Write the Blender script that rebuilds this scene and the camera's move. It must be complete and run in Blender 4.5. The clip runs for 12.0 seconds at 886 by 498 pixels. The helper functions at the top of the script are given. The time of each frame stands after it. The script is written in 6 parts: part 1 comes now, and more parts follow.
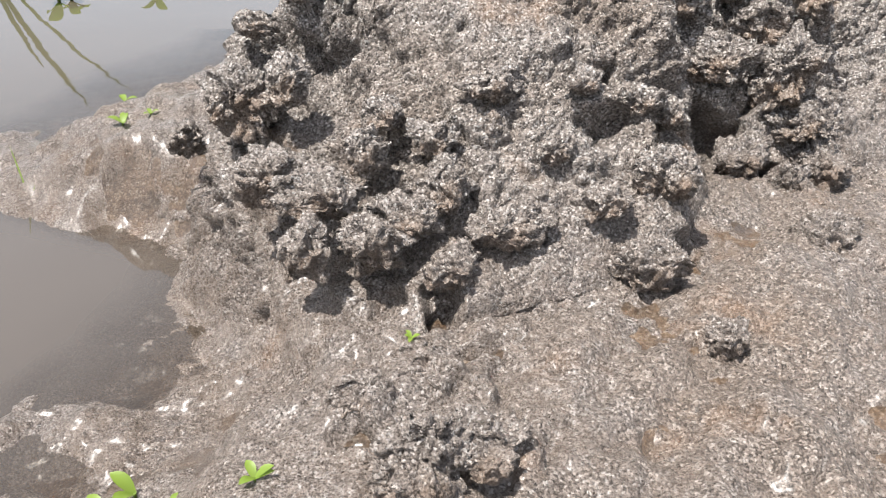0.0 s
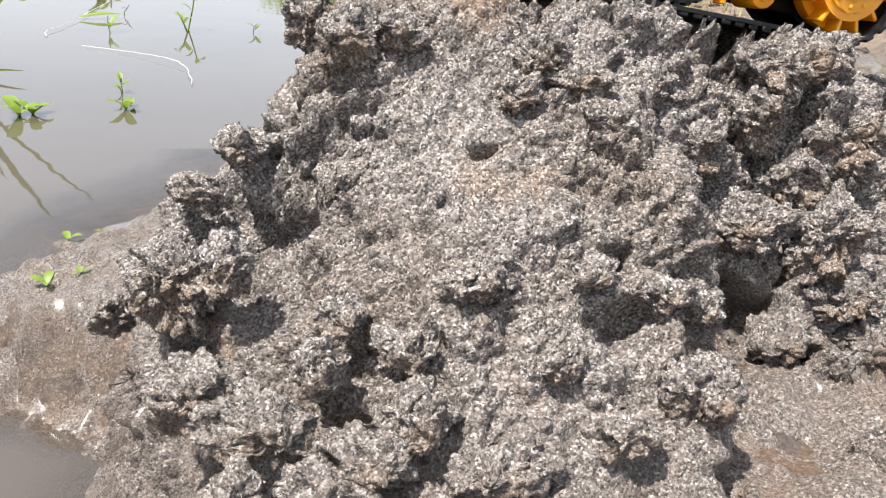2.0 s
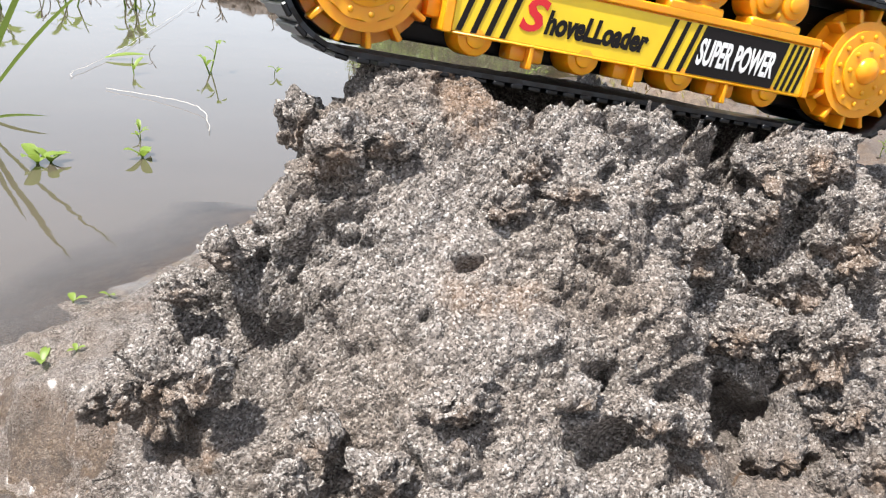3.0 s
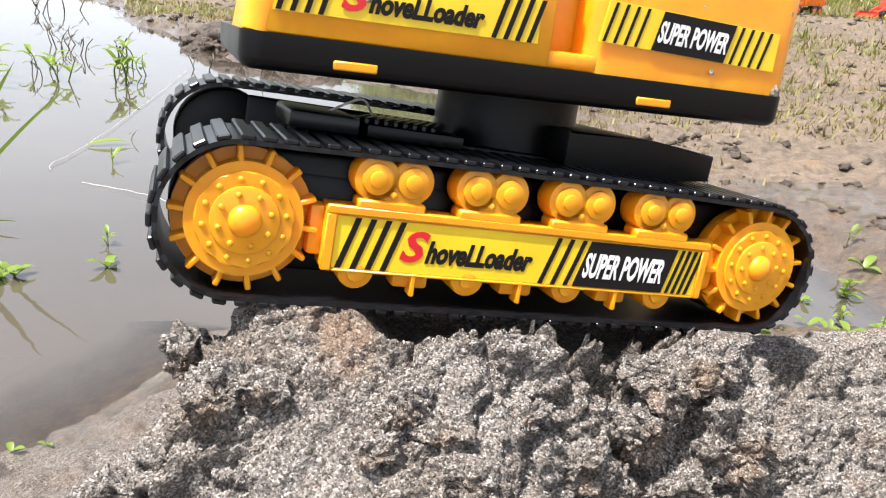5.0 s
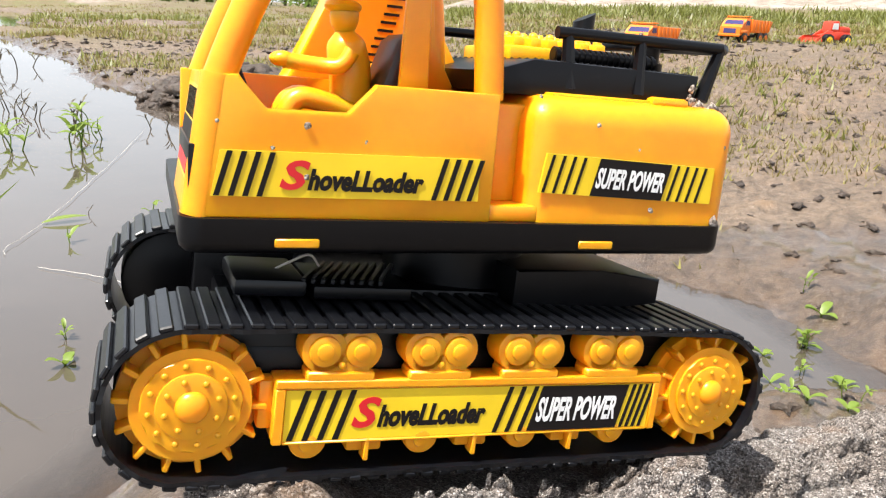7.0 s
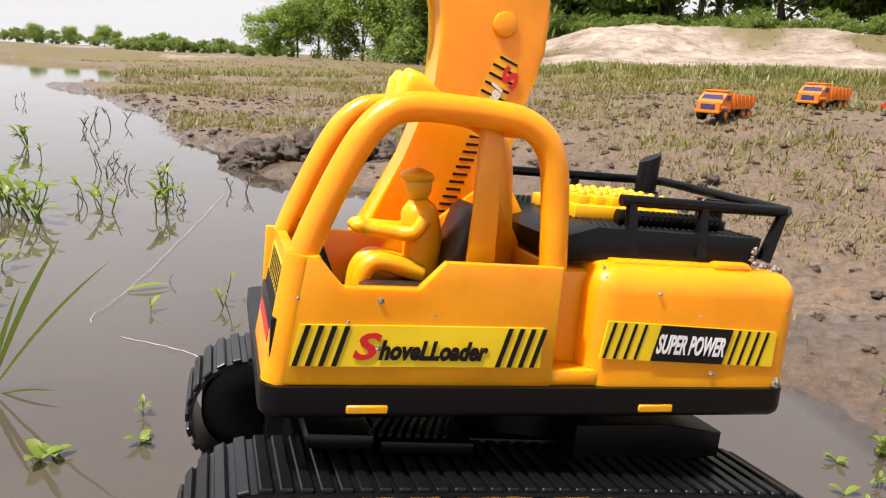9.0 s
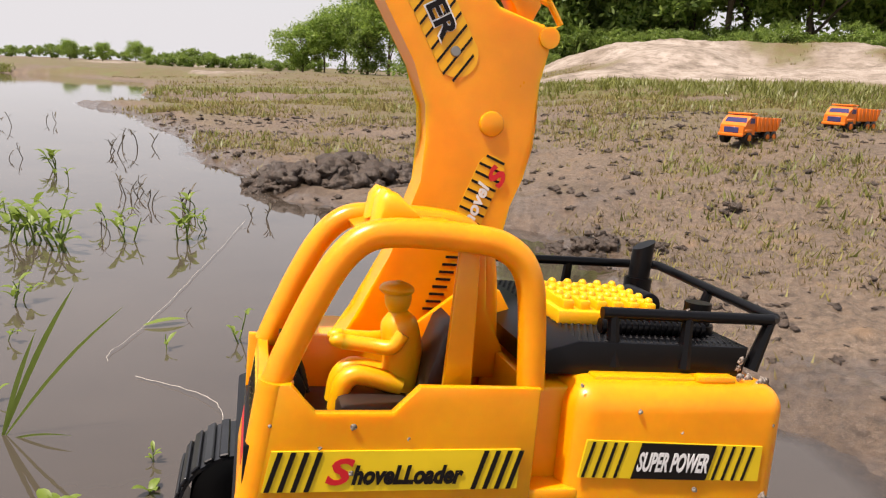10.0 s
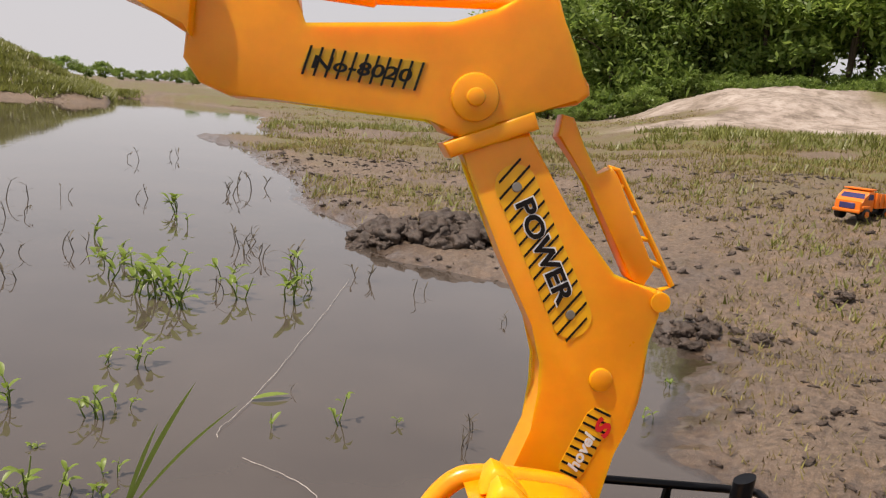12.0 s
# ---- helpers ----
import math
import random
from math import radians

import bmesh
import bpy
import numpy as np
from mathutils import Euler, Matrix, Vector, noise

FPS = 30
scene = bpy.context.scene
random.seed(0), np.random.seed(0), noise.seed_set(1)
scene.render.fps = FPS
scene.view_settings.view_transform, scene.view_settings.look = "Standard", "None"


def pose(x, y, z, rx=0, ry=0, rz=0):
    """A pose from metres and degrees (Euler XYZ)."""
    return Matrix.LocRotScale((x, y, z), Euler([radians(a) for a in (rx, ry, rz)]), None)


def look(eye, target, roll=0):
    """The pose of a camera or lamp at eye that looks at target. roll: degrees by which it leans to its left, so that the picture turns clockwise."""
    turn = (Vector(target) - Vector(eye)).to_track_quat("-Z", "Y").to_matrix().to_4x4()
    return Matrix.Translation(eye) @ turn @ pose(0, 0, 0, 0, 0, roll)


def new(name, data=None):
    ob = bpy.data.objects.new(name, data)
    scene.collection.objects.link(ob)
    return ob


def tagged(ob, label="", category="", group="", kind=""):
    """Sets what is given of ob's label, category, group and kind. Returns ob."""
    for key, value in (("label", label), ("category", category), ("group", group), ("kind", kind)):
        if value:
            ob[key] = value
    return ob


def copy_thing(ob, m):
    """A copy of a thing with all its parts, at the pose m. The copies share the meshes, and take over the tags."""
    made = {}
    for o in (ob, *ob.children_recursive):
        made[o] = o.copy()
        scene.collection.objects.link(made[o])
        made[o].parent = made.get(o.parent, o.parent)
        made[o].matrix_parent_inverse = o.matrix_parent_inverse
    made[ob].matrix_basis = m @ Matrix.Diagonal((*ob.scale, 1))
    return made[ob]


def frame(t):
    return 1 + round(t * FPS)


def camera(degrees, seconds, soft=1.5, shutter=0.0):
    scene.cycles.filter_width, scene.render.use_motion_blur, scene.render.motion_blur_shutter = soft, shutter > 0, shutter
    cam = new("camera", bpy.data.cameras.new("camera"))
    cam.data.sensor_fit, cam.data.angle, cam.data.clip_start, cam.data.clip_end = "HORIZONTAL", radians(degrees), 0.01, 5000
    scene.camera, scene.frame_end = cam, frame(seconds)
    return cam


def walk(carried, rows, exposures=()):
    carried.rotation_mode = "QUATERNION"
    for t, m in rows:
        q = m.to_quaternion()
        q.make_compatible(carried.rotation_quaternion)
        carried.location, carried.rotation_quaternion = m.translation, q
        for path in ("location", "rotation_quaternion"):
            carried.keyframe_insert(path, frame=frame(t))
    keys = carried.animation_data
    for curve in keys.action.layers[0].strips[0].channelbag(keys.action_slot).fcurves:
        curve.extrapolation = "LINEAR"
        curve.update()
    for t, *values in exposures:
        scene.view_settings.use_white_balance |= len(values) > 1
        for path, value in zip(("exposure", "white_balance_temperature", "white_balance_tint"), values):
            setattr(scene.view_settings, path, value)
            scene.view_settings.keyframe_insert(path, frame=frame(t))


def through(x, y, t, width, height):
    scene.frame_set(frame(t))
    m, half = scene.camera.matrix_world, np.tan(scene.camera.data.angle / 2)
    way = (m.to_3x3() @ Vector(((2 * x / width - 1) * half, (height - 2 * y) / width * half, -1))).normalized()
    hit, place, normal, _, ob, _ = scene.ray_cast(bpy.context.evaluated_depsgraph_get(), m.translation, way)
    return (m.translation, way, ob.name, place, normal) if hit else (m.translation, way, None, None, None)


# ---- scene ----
cam = camera(58.8, 12.0, soft=1.2)
PATH = [
    (0, (0.024, 0.065, 0.218), (-0.013, 1.795, -0.785), 4.3),
    (0.5, (0.027, 0.092, 0.213), (-0.006, 1.838, -0.762), 4.4),
    (1, (0.021, 0.123, 0.213), (0.001, 1.895, -0.714), 5.0),
    (1.5, (0.025, 0.138, 0.217), (0.016, 1.939, -0.654), 4.8),
    (2, (0.023, 0.145, 0.227), (-0.005, 1.975, -0.58), 4.7),
    (2.5, (0.026, 0.153, 0.238), (-0.009, 1.996, -0.537), 4.7),
    (3, (0.033, 0.159, 0.254), (-0.057, 2.011, -0.494), 5.3),
    (3.2, (0.042, 0.157, 0.258), (-0.068, 2.009, -0.489), 5.6),
    (4.8, (0.074, 0.18, 0.319), (-0.05, 2.059, -0.355), 4.9),
    (5, (0.073, 0.182, 0.329), (-0.039, 2.067, -0.328), 4.6),
    (5.5, (0.072, 0.183, 0.344), (-0.027, 2.074, -0.3), 3.7),
    (6, (0.075, 0.19, 0.362), (0.028, 2.087, -0.269), 2.7),
    (6.5, (0.078, 0.192, 0.372), (0.05, 2.098, -0.232), 2.0),
    (7, (0.078, 0.197, 0.38), (0.038, 2.11, -0.204), 2.2),
    (7.2, (0.08, 0.2, 0.382), (0.04, 2.114, -0.198), 2.3),
    (8.8, (0.076, 0.191, 0.424), (-0.141, 2.124, -0.04), 2.5),
    (9, (0.077, 0.194, 0.43), (-0.141, 2.127, -0.036), 2.5),
    (9.5, (0.087, 0.204, 0.453), (-0.121, 2.14, -0.004), 2.6),
    (10, (0.094, 0.207, 0.474), (-0.19, 2.138, 0.037), 2.3),
    (10.5, (0.091, 0.209, 0.49), (-0.275, 2.13, 0.072), 4.8),
    (11, (0.095, 0.209, 0.523), (-0.418, 2.093, 0.09), 5.2),
    (11.5, (0.095, 0.21, 0.555), (-0.444, 2.095, 0.158), 4.3),
    (12, (0.079, 0.195, 0.593), (-0.448, 2.089, 0.222), 4.1),
]
EXPOSURES = [(0, 1.02, 6250, 10), (1.5, 1.14, 6250, 10), (2.5, 1.08, 6250, 10), (5.5, 1.18, 6300, 10), (7, 1.04, 6400, 10), (9, 0.56, 6900, 16), (10.5, 0.32, 7000, 18), (11.5, 0.40, 7000, 18), (12, 0.06, 7000, 18)]
walk(cam, [(t, look(eye, target, roll)) for t, eye, target, roll in PATH], EXPOSURES)

# ---- sky and sun: hazy bright day, sun high on the left ----
TO_SUN = Vector((-0.32, -0.24, 0.915)).normalized()
world = bpy.data.worlds.new("world")
world.use_nodes = True
scene.world = world
wt = world.node_tree
sky = wt.nodes.new("ShaderNodeTexSky")
sky.sky_type = "NISHITA"
sky.sun_disc = False
sky.sun_elevation = math.asin(TO_SUN.z)
sky.sun_rotation = math.atan2(TO_SUN.x, TO_SUN.y)
sky.dust_density = 4.0
sky.air_density = 1.0
haze = wt.nodes.new("ShaderNodeMixRGB")
haze.inputs[2].default_value = (9.6, 10.1, 10.7, 1)
way_up = wt.nodes.new("ShaderNodeSeparateXYZ")
wt.links.new(wt.nodes.new("ShaderNodeTexCoord").outputs["Generated"], way_up.inputs[0])
thin = wt.nodes.new("ShaderNodeMapRange")
thin.inputs[1].default_value, thin.inputs[2].default_value = 0.0, 0.75
thin.inputs[3].default_value, thin.inputs[4].default_value = 0.80, 0.31
wt.links.new(way_up.outputs[2], thin.inputs[0])
wt.links.new(thin.outputs[0], haze.inputs[0])
wt.links.new(sky.outputs[0], haze.inputs[1])
wt.links.new(haze.outputs[0], wt.nodes["Background"].inputs[0])
wt.nodes["Background"].inputs[1].default_value = 0.075
sun = new("sun", bpy.data.lights.new("sun", "SUN"))
sun.data.energy, sun.data.angle, sun.data.color = 5.0, radians(0.7), (1.0, 0.95, 0.87)
sun.matrix_world = look((0, 0, 5), Vector((0, 0, 5)) - TO_SUN)

# ---- materials ----
class Nodes:
    """Short-hand for building a node material."""
    def __init__(self, name, colour=(0.5, 0.5, 0.5), rough=0.5, metal=0.0):
        self.mat = bpy.data.materials.new(name)
        self.mat.use_nodes = True
        self.t = self.mat.node_tree
        self.p = self.t.nodes["Principled BSDF"]
        self.p.inputs["Base Color"].default_value = (*colour, 1)
        self.p.inputs["Roughness"].default_value = rough
        self.p.inputs["Metallic"].default_value = metal
        self.coord = None

    def node(self, kind, **inputs):
        n = self.t.nodes.new("ShaderNode" + kind)
        for k, v in inputs.items():
            self.put(n.inputs[k.replace("_", " ")], v)
        return n

    def put(self, socket, v):
        if isinstance(v, bpy.types.NodeSocket):
            self.t.links.new(v, socket)
        elif isinstance(v, (tuple, list)) and len(v) == 3 and socket.type == "RGBA":
            socket.default_value = (*v, 1)
        else:
            socket.default_value = v

    def where(self):
        if not self.coord:
            self.coord = self.t.nodes.new("ShaderNodeTexCoord").outputs["Object"]
        return self.coord

    def noise(self, scale, detail=4, rough=0.55):
        return self.node("TexNoise", Vector=self.where(), Scale=scale, Detail=detail, Roughness=rough).outputs["Fac"]

    def cells(self, scale, out="Color", feature="F1"):
        n = self.t.nodes.new("ShaderNodeTexVoronoi")
        n.feature = feature
        self.put(n.inputs["Vector"], self.where())
        self.put(n.inputs["Scale"], scale)
        return n.outputs[out]

    def ramp(self, fac, *stops):
        n = self.t.nodes.new("ShaderNodeValToRGB")
        e = n.color_ramp.elements
        while len(e) < len(stops):
            e.new(0.5)
        for el, (at, c) in zip(e, stops):
            el.position, el.color = at, (*c, 1)
        self.put(n.inputs[0], fac)
        return n.outputs[0]

    def mix(self, fac, a, b, how="MIX"):
        n = self.t.nodes.new("ShaderNodeMixRGB")
        n.blend_type = how
        for s, v in zip(n.inputs, (fac, a, b)):
            self.put(s, v)
        return n.outputs[0]

    def maths(self, op, a, b=0.0):
        n = self.t.nodes.new("ShaderNodeMath")
        n.operation = op
        self.put(n.inputs[0], a), self.put(n.inputs[1], b)
        return n.outputs[0]

    def split(self, colour):
        return self.node("SeparateColor", Color=colour).outputs

    def bump(self, height, strength, distance, after=None):
        n = self.node("Bump", Height=height, Strength=strength, Distance=distance)
        if after is not None:
            self.t.links.new(after, n.inputs["Normal"])
        return n.outputs[0]

    def set(self, **kw):
        for k, v in kw.items():
            self.put(self.p.inputs[k.replace("_", " ")], v)
        return self


def plastic(name, colour, rough, dirt=0.12, sss=0.0, low=0.85):
    m = Nodes(name, colour, rough)
    n = m.noise(28, 5)
    dark = tuple(c * low for c in colour)
    col = m.ramp(n, (0.35, dark), (0.65, colour))
    dust = m.ramp(m.noise(160, 6, 0.7), (0.60, (0, 0, 0)), (0.78, (1, 1, 1)))
    col = m.mix(m.maths("MULTIPLY", dust, dirt), col, (0.34, 0.29, 0.23))
    m.set(Base_Color=col, Roughness=m.maths("ADD", m.maths("MULTIPLY", n, 0.12), rough - 0.06))
    m.set(Normal=m.bump(m.noise(420, 3), 0.04, 0.001))
    if sss:
        m.p.inputs["Subsurface Weight"].default_value = sss
        m.p.inputs["Subsurface Radius"].default_value = (1.0, 0.45, 0.08)
        m.p.inputs["Subsurface Scale"].default_value = 0.010
    return m.mat


ORANGE = plastic("orange_plastic", (0.97, 0.36, 0.004), 0.30, 0.02, 0.6)
AMBER = plastic("amber_plastic", (0.93, 0.34, 0.006), 0.34, 0.05, 0.5)
YELLOW = plastic("yellow_plastic", (0.96, 0.48, 0.008), 0.38, 0.04, 0.3)
BLACK = plastic("black_plastic", (0.0022, 0.0022, 0.003), 0.34, 0.02)
RUBBER = plastic("black_rubber", (0.0045, 0.005, 0.0068), 0.31, 0.08)
SEAT = plastic("dark_brown_plastic", (0.03, 0.02, 0.016), 0.42, 0.05)
PALE_LABEL = plastic("orange_yellow_label", (0.93, 0.46, 0.008), 0.30, 0.04)
DECAL = plastic("yellow_decal", (0.84, 0.58, 0.015), 0.30, 0.05)
INK = plastic("black_ink", (0.006, 0.004, 0.004), 0.5, 0.02)
RED = plastic("red_ink", (0.62, 0.012, 0.02), 0.35, 0.03)
WHITE = plastic("white_ink", (0.80, 0.80, 0.80), 0.4, 0.05)
TRUCK = plastic("faded_orange_plastic", (0.88, 0.20, 0.012), 0.4, 0.10)
DRIVER = plastic("honey_plastic", (0.97, 0.44, 0.006), 0.36, 0.02, 0.6)
LOADER = plastic("red_plastic", (0.72, 0.05, 0.02), 0.38, 0.08)
BLUE = plastic("blue_tinted_window", (0.05, 0.05, 0.16), 0.25, 0.0)
for _m, _level in ((BLACK, 0.24), (RUBBER, 0.38), (INK, 0.24)):
    _m.node_tree.nodes["Principled BSDF"].inputs["Specular IOR Level"].default_value = _level
SCREW = Nodes("steel_screw", (0.35, 0.33, 0.30), 0.35, 1.0).mat


def sand_material():
    """Coarse river sand, pale and dark grains bound by damp silt, rust stains."""
    m = Nodes("clotted_river_sand", (0.3, 0.26, 0.22), 0.75)
    g = m.split(m.cells(1150))[0]
    grain = m.ramp(g, (0.0, (0.012, 0.011, 0.010)), (0.22, (0.065, 0.056, 0.051)), (0.42, (0.235, 0.205, 0.184)), (0.80, (0.43, 0.385, 0.352)), (1.0, (0.88, 0.85, 0.82)))
    fine = m.split(m.cells(2600))[0]
    col = m.mix(0.34, grain, m.ramp(fine, (0.1, (0.075, 0.062, 0.054)), (0.8, (0.43, 0.37, 0.325))))
    big = m.noise(14, 5)
    col = m.mix(m.ramp(big, (0.45, (0, 0, 0)), (0.7, (0.75, 0.75, 0.75))), col, m.mix(1.0, col, (0.72, 0.64, 0.56), "MULTIPLY"))
    rust = m.ramp(m.noise(19, 4, 0.6), (0.56, (0, 0, 0)), (0.72, (0.7, 0.7, 0.7)))
    col = m.mix(rust, col, m.mix(0.6, col, (0.34, 0.18, 0.075)))
    low = m.node("SeparateXYZ", Vector=m.t.nodes.new("ShaderNodeNewGeometry").outputs["Position"]).outputs[2]
    damp = m.ramp(m.maths("ADD", m.maths("MULTIPLY", low, 7.0), m.maths("MULTIPLY", big, 0.5)), (0.45, (1, 1, 1)), (1.0, (0, 0, 0)))
    col = m.mix(damp, col, m.mix(1.0, m.mix(0.15, col, (0.235, 0.185, 0.150)), (0.80, 0.77, 0.75), "MULTIPLY"))
    silt = m.mix(1.0, damp, m.ramp(m.noise(42, 5, 0.65), (0.42, (0.1, 0.1, 0.1)), (0.60, (0.70, 0.70, 0.70))), "MULTIPLY")
    col = m.mix(silt, col, m.ramp(m.noise(150, 4), (0.3, (0.165, 0.125, 0.098)), (0.7, (0.255, 0.205, 0.168))))
    dry = m.ramp(fine, (0.0, (0.40, 0.40, 0.40)), (0.5, (0.88, 0.88, 0.88)))
    m.set(Base_Color=col, Roughness=m.mix(damp, dry, m.ramp(fine, (0.2, (0.12, 0.12, 0.12)), (0.8, (0.34, 0.34, 0.34)))), Coat_Weight=m.mix(1.0, damp, m.ramp(m.noise(60, 5, 0.6), (0.40, (0.05, 0.05, 0.05)), (0.62, (0.65, 0.65, 0.65))), "MULTIPLY"), Coat_Roughness=0.30)
    dist = m.maths("SUBTRACT", 1.0, m.cells(1150, "Distance"))
    b = m.bump(dist, 1.0, 0.0014)
    b = m.bump(m.noise(260, 6, 0.7), 0.9, 0.004, b)
    m.set(Normal=b)
    return m.mat


def mud_material():
    """The one sheet of ground: grey-brown silt, wet by the water, pale blown sand and grassy soil further off."""
    m = Nodes("river_mud", (0.2, 0.17, 0.14), 0.6)
    a = m.t.nodes.new("ShaderNodeVertexColor")
    a.layer_name = "cover"
    sandy, grassy, wet = m.split(a.outputs["Color"])[:3]
    base = m.ramp(m.noise(3.5, 8, 0.65), (0.3, (0.072, 0.045, 0.027)), (0.55, (0.142, 0.092, 0.056)), (0.75, (0.212, 0.148, 0.098)))
    g = m.split(m.cells(1100))[0]
    near = m.ramp(g, (0.0, (0.04, 0.034, 0.03)), (0.3, (0.145, 0.105, 0.074)), (0.8, (0.32, 0.245, 0.178)), (1.0, (0.66, 0.60, 0.52)))
    col = m.mix(0.40, base, near)
    clot = m.ramp(m.noise(55, 6, 0.7), (0.36, (0.32, 0.32, 0.32)), (0.58, (1, 1, 1)))
    col = m.mix(0.8, col, clot, "MULTIPLY")
    rust = m.ramp(m.noise(12, 4), (0.55, (0, 0, 0)), (0.72, (0.5, 0.5, 0.5)))
    col = m.mix(rust, col, m.mix(0.5, col, (0.34, 0.20, 0.09)))
    col = m.mix(wet, col, m.mix(1.0, col, (0.66, 0.62, 0.58), "MULTIPLY"))
    green = m.ramp(m.noise(2.2, 8, 0.7), (0.34, (0.14, 0.095, 0.048)), (0.52, (0.125, 0.105, 0.036)), (0.72, (0.115, 0.15, 0.032)))
    col = m.mix(grassy, col, green)
    pale = m.ramp(m.noise(1.6, 8, 0.75), (0.32, (0.15, 0.12, 0.09)), (0.48, (0.33, 0.275, 0.228)), (0.66, (0.44, 0.385, 0.335)))
    pocks = m.ramp(m.noise(5.0, 6, 0.7), (0.40, (0.55, 0.52, 0.48)), (0.52, (1, 1, 1)))
    col = m.mix(sandy, col, m.mix(0.8, pale, pocks, "MULTIPLY"))
    rough = m.mix(wet, m.ramp(g, (0, (0.5, 0.5, 0.5)), (1, (0.9, 0.9, 0.9))), (0.30, 0.30, 0.30))
    film = m.ramp(m.noise(24, 5, 0.6), (0.35, (0, 0, 0)), (0.6, (0.9, 0.9, 0.9)))
    m.set(Base_Color=col, Roughness=rough, Coat_Weight=m.mix(wet, (0, 0, 0), film), Coat_Roughness=0.12)
    dist = m.maths("SUBTRACT", 1.0, m.cells(1100, "Distance"))
    b = m.bump(dist, 0.5, 0.001)
    b = m.bump(m.noise(70, 8, 0.7), 0.6, 0.012, b)
    m.set(Normal=b)
    return m.mat


def water_material():
    """Silty water: the bottom shows through only where it is a few millimetres deep."""
    m = Nodes("murky_water", (0.17, 0.14, 0.105), 0.03)
    m.p.inputs["IOR"].default_value = 1.75
    col = m.ramp(m.noise(1.6, 5), (0.3, (0.056, 0.045, 0.036)), (0.7, (0.088, 0.071, 0.056)))
    ripple = m.bump(m.noise(9, 3), 0.02, 0.02)
    m.set(Base_Color=col, Normal=ripple)
    a = m.t.nodes.new("ShaderNodeVertexColor")
    a.layer_name = "depth"
    murk = m.ramp(m.split(a.outputs["Color"])[0], (0.0005, (0.12, 0.12, 0.12)), (0.012, (1, 1, 1)))
    clear = m.node("BsdfTransparent", Color=(0.86, 0.83, 0.79))
    shine = m.node("BsdfGlossy", Color=(1, 1, 1), Roughness=0.03, Normal=ripple)
    film = m.node("MixShader", Fac=m.node("Fresnel", IOR=1.4, Normal=ripple).outputs[0])
    m.t.links.new(clear.outputs[0], film.inputs[1])
    m.t.links.new(shine.outputs[0], film.inputs[2])
    mx = m.node("MixShader", Fac=murk)
    m.t.links.new(film.outputs[0], mx.inputs[1])
    m.t.links.new(m.p.outputs[0], mx.inputs[2])
    m.t.links.new(mx.outputs[0], m.t.nodes["Material Output"].inputs[0])
    return m.mat


def leaf_material(name, a, b, rough=0.45, through=0.35):
    m = Nodes(name, a, rough)
    r = m.t.nodes.new("ShaderNodeNewGeometry").outputs["Random Per Island"]
    m.set(Base_Color=m.ramp(r, (0.0, a), (1.0, b)))
    tr = m.node("BsdfTranslucent", Color=m.ramp(r, (0.0, tuple(c * 1.3 for c in a)), (1.0, tuple(c * 1.3 for c in b))))
    mx = m.node("MixShader", Fac=through)
    m.t.links.new(m.p.outputs[0], mx.inputs[1])
    m.t.links.new(tr.outputs[0], mx.inputs[2])
    m.t.links.new(mx.outputs[0], m.t.nodes["Material Output"].inputs[0])
    return m.mat


SAND = sand_material()
MUD = mud_material()
WATER = water_material()
WEED = leaf_material("water_weed_leaf", (0.085, 0.145, 0.018), (0.24, 0.33, 0.05))
DARKWEED = leaf_material("dead_weed_stem", (0.045, 0.036, 0.026), (0.09, 0.075, 0.04), 0.6, 0.1)
BLADE = leaf_material("grass_blade", (0.12, 0.19, 0.025), (0.26, 0.34, 0.07))
OLIVE = leaf_material("olive_grass_blade", (0.12, 0.13, 0.03), (0.22, 0.235, 0.06))
TURF = leaf_material("sparse_turf", (0.13, 0.088, 0.040), (0.25, 0.23, 0.055), 0.6, 0.25)
TREELEAF = leaf_material("tree_leaf", (0.10, 0.18, 0.03), (0.33, 0.44, 0.09), 0.5, 0.5)
BUSHLEAF = leaf_material("bush_leaf", (0.10, 0.17, 0.035), (0.27, 0.36, 0.08), 0.5, 0.5)
BARK = Nodes("bark", (0.10, 0.075, 0.05), 0.9).mat
_b = Nodes("wet_mud_clod", (0.095, 0.066, 0.045), 0.5)
_b.set(Base_Color=_b.ramp(_b.noise(40, 6, 0.7), (0.3, (0.020, 0.014, 0.010)), (0.7, (0.092, 0.064, 0.045))), Normal=_b.bump(_b.noise(90, 6, 0.7), 0.8, 0.008))
CLODMUD = _b.mat
_s = Nodes("dried_mud", (0.4, 0.35, 0.3), 0.9)
_s.set(Base_Color=_s.ramp(_s.split(_s.cells(900))[0], (0, (0.07, 0.055, 0.045)), (0.6, (0.28, 0.235, 0.195)), (1, (0.6, 0.55, 0.5))), Normal=_s.bump(_s.noise(600, 4), 0.8, 0.001))
DRIED = _s.mat
THREAD = Nodes("pale_thread", (0.62, 0.58, 0.52), 0.6).mat

# ---- building helpers ----
def h3(ix, iy, iz, k=0):
    n = (ix * 374761393 + iy * 668265263 + iz * 2147483647 + k * 974634257) & 0xFFFFFFFF
    n = ((n ^ (n >> 13)) * 1274126177) & 0xFFFFFFFF
    n = ((n ^ (n >> 16)) * 2246822519) & 0xFFFFFFFF
    return ((n ^ (n >> 15)) & 0xFFFFFF) / 16777215.0


